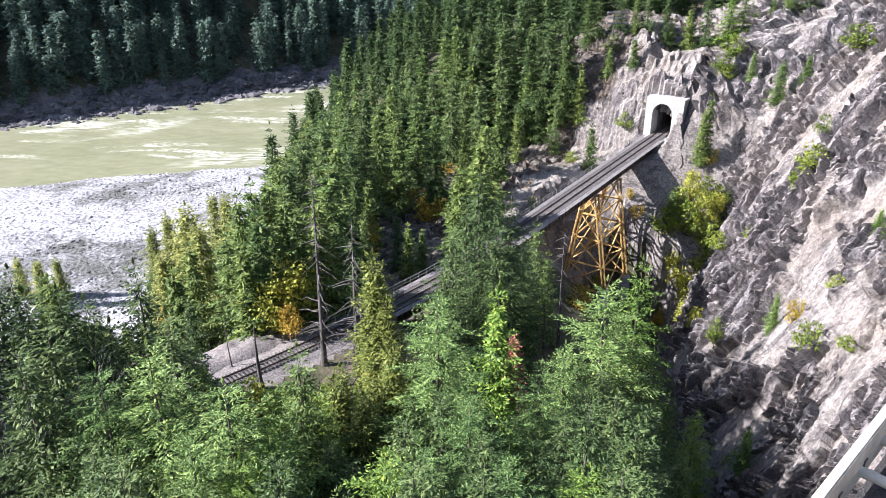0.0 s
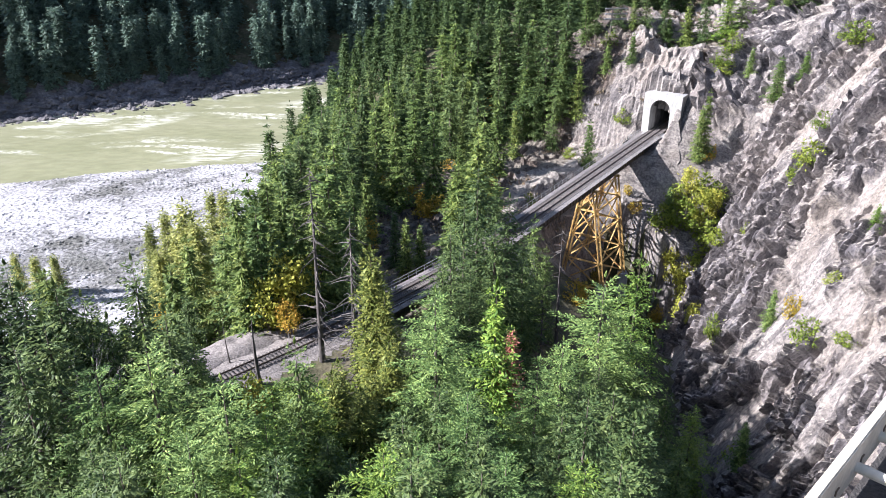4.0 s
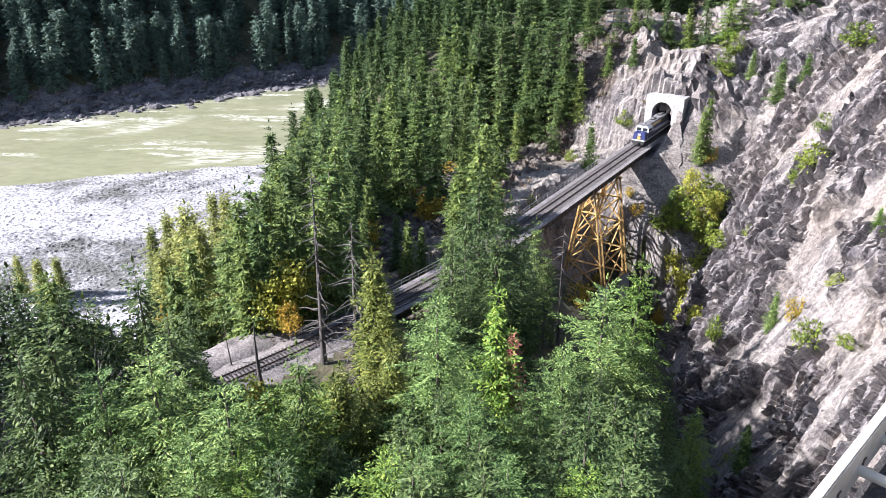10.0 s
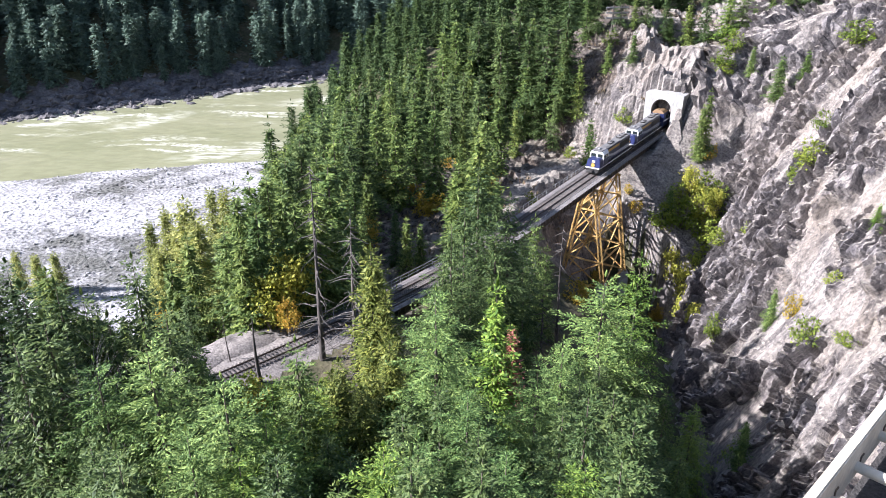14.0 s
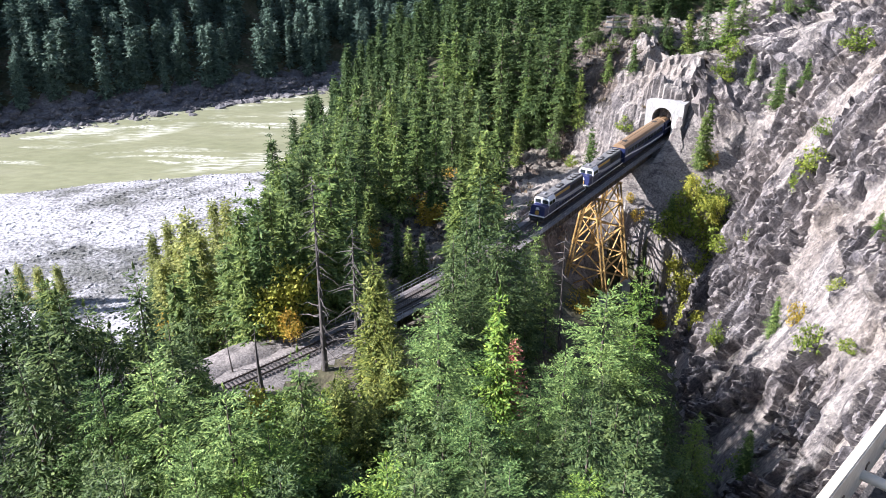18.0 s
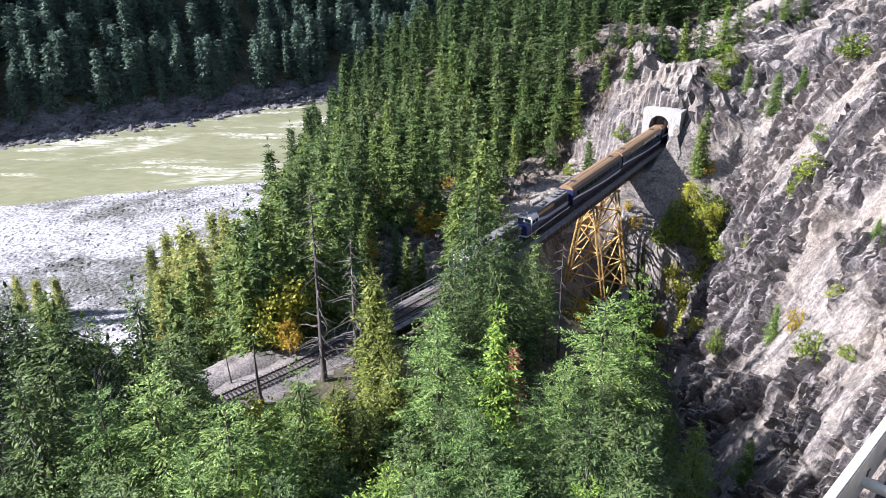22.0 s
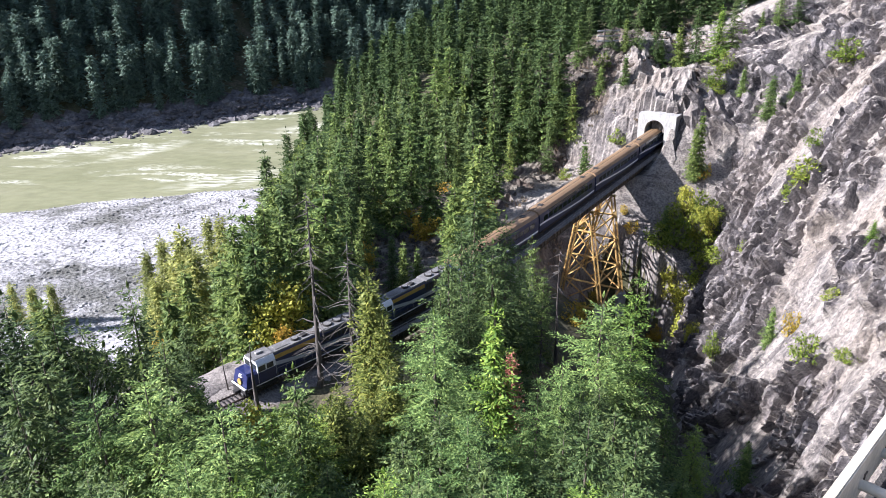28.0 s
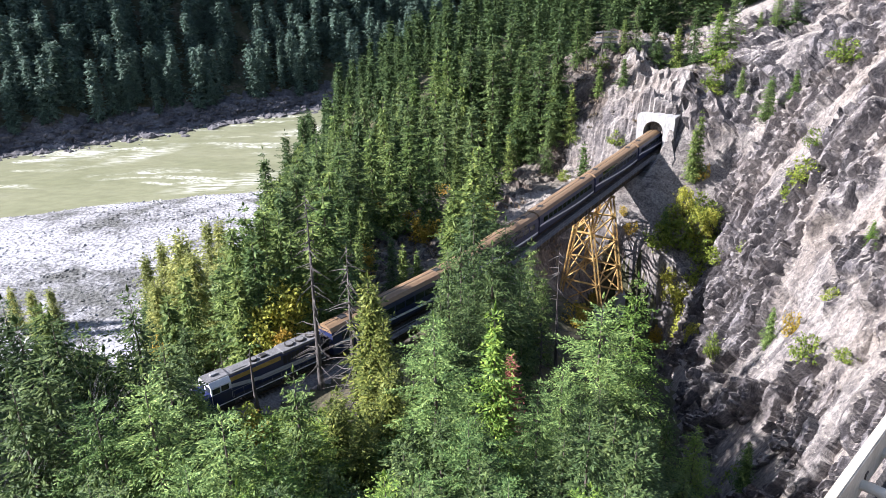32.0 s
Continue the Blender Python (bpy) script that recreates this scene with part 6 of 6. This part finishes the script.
# the closed woods of the spur and the hill
for kind, x, y, h, w in (
    ("mid_c", -51.6, 180.8, 11.8, 1.14),
    ("mid_b", 6.0, 126.9, 24.3, 1.18),
    ("mid_c", -28.0, 164.4, 21.3, 1.11),
    ("mid_b", -65.6, 111.3, 23.4, 1.07),
    ("mid_b", -22.7, 226.0, 15.5, 0.98),
    ("mid_c", -19.6, 129.0, 21.0, 0.98),
    ("mid_b", -64.9, 117.1, 12.9, 1.16),
    ("mid_b", -33.3, 148.4, 17.2, 1.15),
    ("mid_c", 18.5, 238.0, 9.5, 1.02),
    ("mid_c", -69.0, 121.5, 14.6, 0.97),
    ("mid_c", 2.4, 142.5, 10.4, 1.18),
    ("mid_c", -22.5, 200.2, 15.8, 1.07),
    ("mid_c", 24.1, 230.9, 10.9, 1.05),
    ("mid_b", -43.0, 236.2, 21.0, 1.18),
    ("mid_b", 2.6, 147.9, 9.2, 1.19),
    ("mid_a", -50.8, 174.3, 10.8, 1.13),
    ("mid_b", -48.0, 88.7, 17.4, 1.01),
    ("mid_c", -52.7, 186.2, 10.2, 1.02),
    ("mid_b", -49.1, 130.7, 11.5, 1.2),
    ("mid_c", -51.5, 212.5, 18.1, 1.16),
    ("mid_c", -27.8, 145.9, 22.9, 1.18),
    ("mid_a", -38.9, 146.2, 10.6, 1.02),
    ("mid_b", -34.5, 116.5, 16.1, 1.03),
    ("mid_b", -65.9, 136.5, 10.7, 1.06),
):
    plant(kind, x, y, h, 137.5 * x, width=w)
# the closed woods of the spur and the hill
for kind, x, y, h, w in (
    ("mid_c", -29.9, 216.5, 16.6, 1.1),
    ("mid_a", -50.6, 154.6, 10.6, 1.0),
    ("mid_a", -43.6, 215.1, 19.7, 1.07),
    ("mid_a", -46.6, 101.8, 9.4, 1.01),
    ("mid_c", -40.7, 151.4, 9.7, 1.01),
    ("mid_c", -17.9, 139.6, 21.9, 1.05),
    ("mid_b", -48.8, 161.3, 10.0, 1.14),
    ("mid_c", -51.1, 206.7, 15.7, 1.0),
    ("mid_c", -39.6, 241.5, 17.4, 1.17),
    ("mid_a", -58.2, 151.5, 12.3, 1.18),
    ("mid_c", -38.8, 124.1, 12.7, 0.97),
    ("mid_b", -71.0, 129.4, 15.7, 1.19),
    ("mid_c", 13.3, 221.2, 17.3, 1.02),
    ("mid_b", -32.1, 122.5, 16.8, 1.1),
    ("mid_c", -53.5, 102.4, 12.6, 1.16),
    ("mid_a", 17.3, 216.6, 17.2, 1.02),
    ("mid_b", -51.9, 220.7, 19.2, 1.18),
    ("mid_b", -54.7, 146.8, 13.6, 1.18),
    ("mid_c", 8.1, 192.0, 16.6, 1.03),
    ("mid_b", 3.1, 209.6, 25.1, 0.98),
    ("mid_a", -31.3, 190.6, 19.2, 1.07),
    ("mid_b", -40.1, 88.4, 14.1, 1.14),
    ("mid_a", -17.4, 108.9, 26.8, 1.2),
    ("mid_c", -44.4, 136.3, 10.6, 0.99),
):
    plant(kind, x, y, h, 137.5 * x, width=w)
# the closed woods of the spur and the hill
for kind, x, y, h, w in (
    ("mid_b", 7.3, 206.0, 20.9, 1.11),
    ("mid_c", -37.5, 156.1, 14.4, 1.05),
    ("mid_a", -27.9, 201.8, 20.2, 1.01),
    ("mid_c", -13.4, 104.0, 12.7, 1.19),
    ("mid_c", -60.5, 112.2, 11.6, 1.1),
    ("mid_c", -62.3, 122.7, 9.7, 1.15),
    ("mid_b", 32.0, 208.9, 9.4, 1.09),
    ("mid_b", -25.7, 220.6, 15.7, 1.05),
    ("mid_c", -18.7, 229.4, 13.3, 1.13),
    ("mid_a", -45.1, 170.5, 12.4, 1.1),
    ("mid_c", -48.9, 140.4, 10.5, 1.06),
    ("mid_b", -19.8, 181.8, 10.0, 1.03),
    ("mid_b", 1.5, 131.2, 10.3, 1.11),
    ("mid_c", -33.5, 198.0, 19.9, 0.96),
    ("mid_a", -36.7, 176.7, 19.4, 0.95),
    ("mid_c", 12.9, 231.5, 10.4, 1.08),
    ("mid_c", -57.9, 138.2, 15.4, 1.09),
    ("mid_c", -21.2, 192.6, 12.9, 1.14),
    ("mid_b", -14.3, 133.5, 15.5, 1.04),
    ("mid_b", -46.4, 210.4, 18.6, 1.05),
    ("mid_b", -37.9, 194.4, 19.6, 1.15),
    ("mid_b", 4.2, 161.4, 10.7, 1.08),
    ("mid_a", -56.0, 129.5, 13.2, 1.06),
    ("mid_c", -27.2, 137.7, 22.7, 1.18),
):
    plant(kind, x, y, h, 137.5 * x, width=w)
# the closed woods of the spur and the hill
for kind, x, y, h, w in (
    ("mid_a", -37.7, 223.8, 18.6, 1.09),
    ("mid_c", -27.3, 154.7, 21.2, 1.06),
    ("mid_b", -35.1, 163.3, 17.6, 1.2),
    ("mid_b", 2.5, 121.7, 19.8, 1.15),
    ("mid_c", 2.3, 203.2, 21.7, 1.11),
    ("mid_a", 24.3, 215.0, 16.7, 1.01),
    ("mid_c", -26.4, 121.8, 24.7, 0.99),
    ("mid_c", -38.1, 134.8, 12.5, 0.99),
    ("mid_a", 31.2, 224.3, 9.4, 1.16),
    ("mid_c", -50.1, 117.6, 13.7, 1.02),
    ("mid_a", -52.4, 91.7, 10.7, 1.02),
    ("mid_a", -34.8, 218.1, 17.0, 1.07),
    ("mid_c", -30.1, 175.7, 20.7, 1.14),
    ("mid_a", 0.1, 196.1, 15.4, 1.09),
    ("mid_c", -27.4, 169.9, 20.4, 1.08),
    ("mid_b", -50.2, 233.9, 16.8, 1.14),
    ("mid_a", 11.2, 150.1, 9.1, 1.16),
    ("mid_c", -11.6, 204.9, 19.8, 1.09),
):
    plant(kind, x, y, h, 137.5 * x, width=w)
for seed, x, y, h, r, count, long in ((1, -15.4, 82.7, 27.0, 0.42, 70, 5.6), (2, -10.2, 76.6, 24.0, 0.44, 90, 6.4), (3, -22.2, 77.4, 10.0, 0.32, 7, 1.8), (4, 18.2, 105.5, 22.0, 0.32, 26, 4.5), (5, -27.0, 82.0, 7.0, 0.12, 3, 1.0), (6, -35.6, 99.1, 6.0, 0.12, 3, 1.0), (7, 14.6, 99.5, 12.0, 0.16, 30, 4.0)):
    snag(seed, h, r, count, long).matrix_basis = pose(x, y, float(land(x, y)) - 0.3, 0, 0, 40 * seed)


def woods(name, label, protos, spots, mat, seed):
    """Many small firs in one sheet."""
    r = np.random.default_rng(seed)
    VV, FF, base = [], [], 0
    for x, y, z, k in spots:
        V, F = protos[r.integers(len(protos))]
        a = r.uniform(0, 6.28)
        R = np.array([[math.cos(a), -math.sin(a), 0], [math.sin(a), math.cos(a), 0], [0, 0, 1]])
        VV.append((V * k) @ R.T + np.array([x, y, z - 0.5]))
        FF.append(F + base)
        base += len(V)
    return tagged(new(name, mesh_of(name, np.concatenate(VV), np.concatenate(FF), mat)), label, "forest", kind="stuff")


# woods on the back of the spur and the hill
rt = random.Random(8)
back_stand = []
for k in range(7000):
    x, y = rt.uniform(-60, 130), rt.uniform(150, 420)
    n = -(x - TRACK_O[0]) * TRACK_D[1] + (y - TRACK_O[1]) * TRACK_D[0]
    a = (x - TRACK_O[0]) * TRACK_D[0] + (y - TRACK_O[1]) * TRACK_D[1]
    if a < 25 or n > 150 or n < 30 - 0.9 * max(0.0, a - 95) or (a < 95 and n < 52) or len(back_stand) > 330:
        continue
    z = float(land(x, y))
    if z < -36 or any((x - p) ** 2 + (y - q) ** 2 < 30 for p, q, *_ in back_stand):
        continue
    back_stand.append((x, y, z, rt.uniform(0.65, 1.0)))
woods("spur_woods", "green fir woods on the back of the spur", [conifer_crown(50 + i, 24.0, 6.0, 14, 6, 0.9, 1.2, 0.05, 0.82) for i in range(3)], back_stand, FIR_DARK, 3)

# far woods across the river, their needles tinted blue for skylit shade
rngw = np.random.default_rng(5)
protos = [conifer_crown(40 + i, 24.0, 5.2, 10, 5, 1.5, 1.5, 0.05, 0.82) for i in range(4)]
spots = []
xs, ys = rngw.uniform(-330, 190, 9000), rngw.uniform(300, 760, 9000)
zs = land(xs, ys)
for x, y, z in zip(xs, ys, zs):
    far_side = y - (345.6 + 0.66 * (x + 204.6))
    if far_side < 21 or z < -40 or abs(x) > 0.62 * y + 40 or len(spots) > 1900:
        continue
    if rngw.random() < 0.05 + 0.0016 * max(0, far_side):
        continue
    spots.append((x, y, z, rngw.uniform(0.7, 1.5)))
woods("far_woods", "dense shaded fir forest on the far canyon side", protos, spots, FAR_FIR_BLUED, 4)

# bare grey tree on the near slope
def bare_tree(seed, h):
    rng = random.Random(seed)
    t = tagged(new("bare_tree"), "leafless pale grey tree with many fine twigs", "tree")
    trunk = bmesh.new()

    def grow(bm, p, d, ln, r, depth):
        for k in range(3):
            q = p + d * ln / 3
            rod(bm, p, q, r, r * 0.82, 5)
            d = (d + Vector((rng.uniform(-0.2, 0.2), rng.uniform(-0.2, 0.2), 0.08))).normalized()
            p, r = q, r * 0.82
            if depth and k:
                for _ in range(2 if depth > 1 else 3):
                    e = (d + Vector((rng.uniform(-0.9, 0.9), rng.uniform(-0.9, 0.9), rng.uniform(-0.1, 0.5)))).normalized()
                    grow(bm, p, e, ln * rng.uniform(0.45, 0.7), r * 0.55, depth - 1)

    grow(trunk, Vector((0, 0, -0.5)), Vector((0.1, 0, 1)).normalized(), h * 0.6, 0.14, 0)
    part("trunk", trunk, TWIG, t)
    for k in range(16):
        bm = bmesh.new()
        z = h * rng.uniform(0.15, 0.6)
        d = Vector((rng.uniform(-0.8, 0.8), rng.uniform(-0.8, 0.8), 0.9)).normalized()
        grow(bm, Vector((z * 0.1, 0, z)), d, h * rng.uniform(0.3, 0.5), 0.06, 2)
        part("limb", bm, TWIG, t)
    return t


for seed, x, y, h in ((1, -37.9, 56.7, 18.3), (2, -34.4, 54.2, 17.4), (3, -38.5, 54.6, 17.4), (4, -32.8, 52.2, 14.3)):
    bare_tree(seed, h).matrix_basis = pose(x, y, float(land(x, y)) - 0.2)

# dry brush and grass on the rocky slopes
rb = np.random.default_rng(14)
bx, by = rb.uniform(-25, 100, 5200), rb.uniform(60, 240, 5200)
bn = -(bx - TRACK_O[0]) * TRACK_D[1] + (by - TRACK_O[1]) * TRACK_D[0]
ba = (bx - TRACK_O[0]) * TRACK_D[0] + (by - TRACK_O[1]) * TRACK_D[1]
bz = land(bx, by)
good = (bz > -24) & (bn > 3.5) & (bn < 46) & (ba > -30) & (ba < 125) & ~((ba < 70) & (bn < 4.5)) & (vnoise(bx / 9, by / 9, bx * 0) > 0.42)
P, D, L = [], [], []
for x, y, z in zip(bx[good], by[good], bz[good]):
    k = 16
    q = rb.normal(0, 0.45, (k, 3)) * np.array([1, 1, 0.1]) + np.array([x, y, z + 0.1])
    w = rb.normal(0, 0.6, (k, 3)) + np.array([0, 0, 0.9])
    P.append(q)
    D.append(w / np.linalg.norm(w, axis=1, keepdims=True))
    L.append(rb.uniform(0.4, 1.3, k))
P, D, L = np.concatenate(P), np.concatenate(D), np.concatenate(L)
V, F = kites(P, D, L, L * 0.3, 0.05, rb)
tagged(new("dry_brush", mesh_of("dry_brush", V, F, BRUSH)), "dry tan brush and grass on the rocky slopes", "brush", kind="stuff")

# power line pole on the hill over the tunnel
pole = tagged(new("power_pole"), "weathered timber power pole pair with three cross-arms", "power pole")
for dx in (-1.1, 1.1):
    part("post", rod(bmesh.new(), (dx, 0, -1), (dx, 0, 9.2), 0.24, 0.2, 8), DEADWOOD, pole)
for z in (5.9, 7.2, 8.5):
    arm = part("cross_arm", boxed(-3.0, 3.0, -0.16, 0.16, z, z + 0.34), GALV, pole)
    for dx in (-2.7, -1.8, 1.8, 2.7):
        part("insulator", rod(bmesh.new(), (dx, 0, z + 0.24), (dx, 0, z + 0.5), 0.07, 0.05, 6), GALV, arm)
pole.matrix_basis = pose(45.0, 206.6, 17.2, 0, 0, 8)

# ---- edge of the footbridge underfoot ----
edge = tagged(new("walkway_edge"), "white painted steel walkway edge beam with round cross bars", "railing")
C0, BW, BS = Vector((1.436, 2.352, 51.31)), Vector((0.7071, 0.7071, 0)), Vector((0.7071, -0.7071, 0))
bm = bmesh.new()
mid = C0 + BS * 0.0225 - Vector((0, 0, 0.115))
bar(bm, mid - BW * 6, mid + BW * 9, 0.045, 0.23)
bmesh.ops.bevel(bm, geom=list(bm.edges), offset=0.006, segments=2, affect="EDGES")
part("edge_beam", bm, WHITE_STEEL, edge)
for k in range(-12, 22):
    p = Vector((1.853, 2.705, 51.16)) + BW * (k * 0.305)
    bm = bmesh.new()
    rod(bm, p - BS * 0.02, p + BS * 1.5, 0.025, seg=16)
    b = part("cross_bar", bm, WHITE_STEEL, edge)
    bm = bmesh.new()
    bar(bm, p + BW * 0.036 + BS * 0.002, p + BW * 0.044 + BS * 0.002, 0.008, 0.06)
    bar(bm, p + BW * 0.036 + BS * 0.002 + Vector((0, 0, 0.03)), p + BW * 0.07 + BS * 0.002 + Vector((0, 0, 0.03)), 0.008, 0.008)
    part("bracket", bm, STEEL_BLACK, b, "small dark bracket")
bm = bmesh.new()
deck_c = C0 + BS * 1.35 - Vector((0, 0, 0.46))
bar(bm, deck_c - BW * 6, deck_c + BW * 9, 2.6, 0.3)
tagged(part("bridge_deck", bm, ASPHALT), "dark asphalt deck strewn with dry leaves below the white beam", "bridge deck", kind="structure")
rl = np.random.default_rng(2)
k = 260
base = np.stack([np.array(deck_c + BW * float(a) + BS * float(b) + Vector((0, 0, 0.155))) for a, b in zip(rl.uniform(-2, 5, k), rl.uniform(-1.25, 0.4, k))])
way = rl.normal(0, 1, (k, 3)) * np.array([1, 1, 0.12])
way /= np.linalg.norm(way, axis=1, keepdims=True)
ln = rl.uniform(0.02, 0.06, k)
V, F = kites(base, way, ln, ln * 0.6, -0.1, rl)
tagged(new("fallen_leaves", mesh_of("fallen_leaves", V, F, RUST)), "dry brown leaves on the deck", "leaves", kind="stuff")

motions()
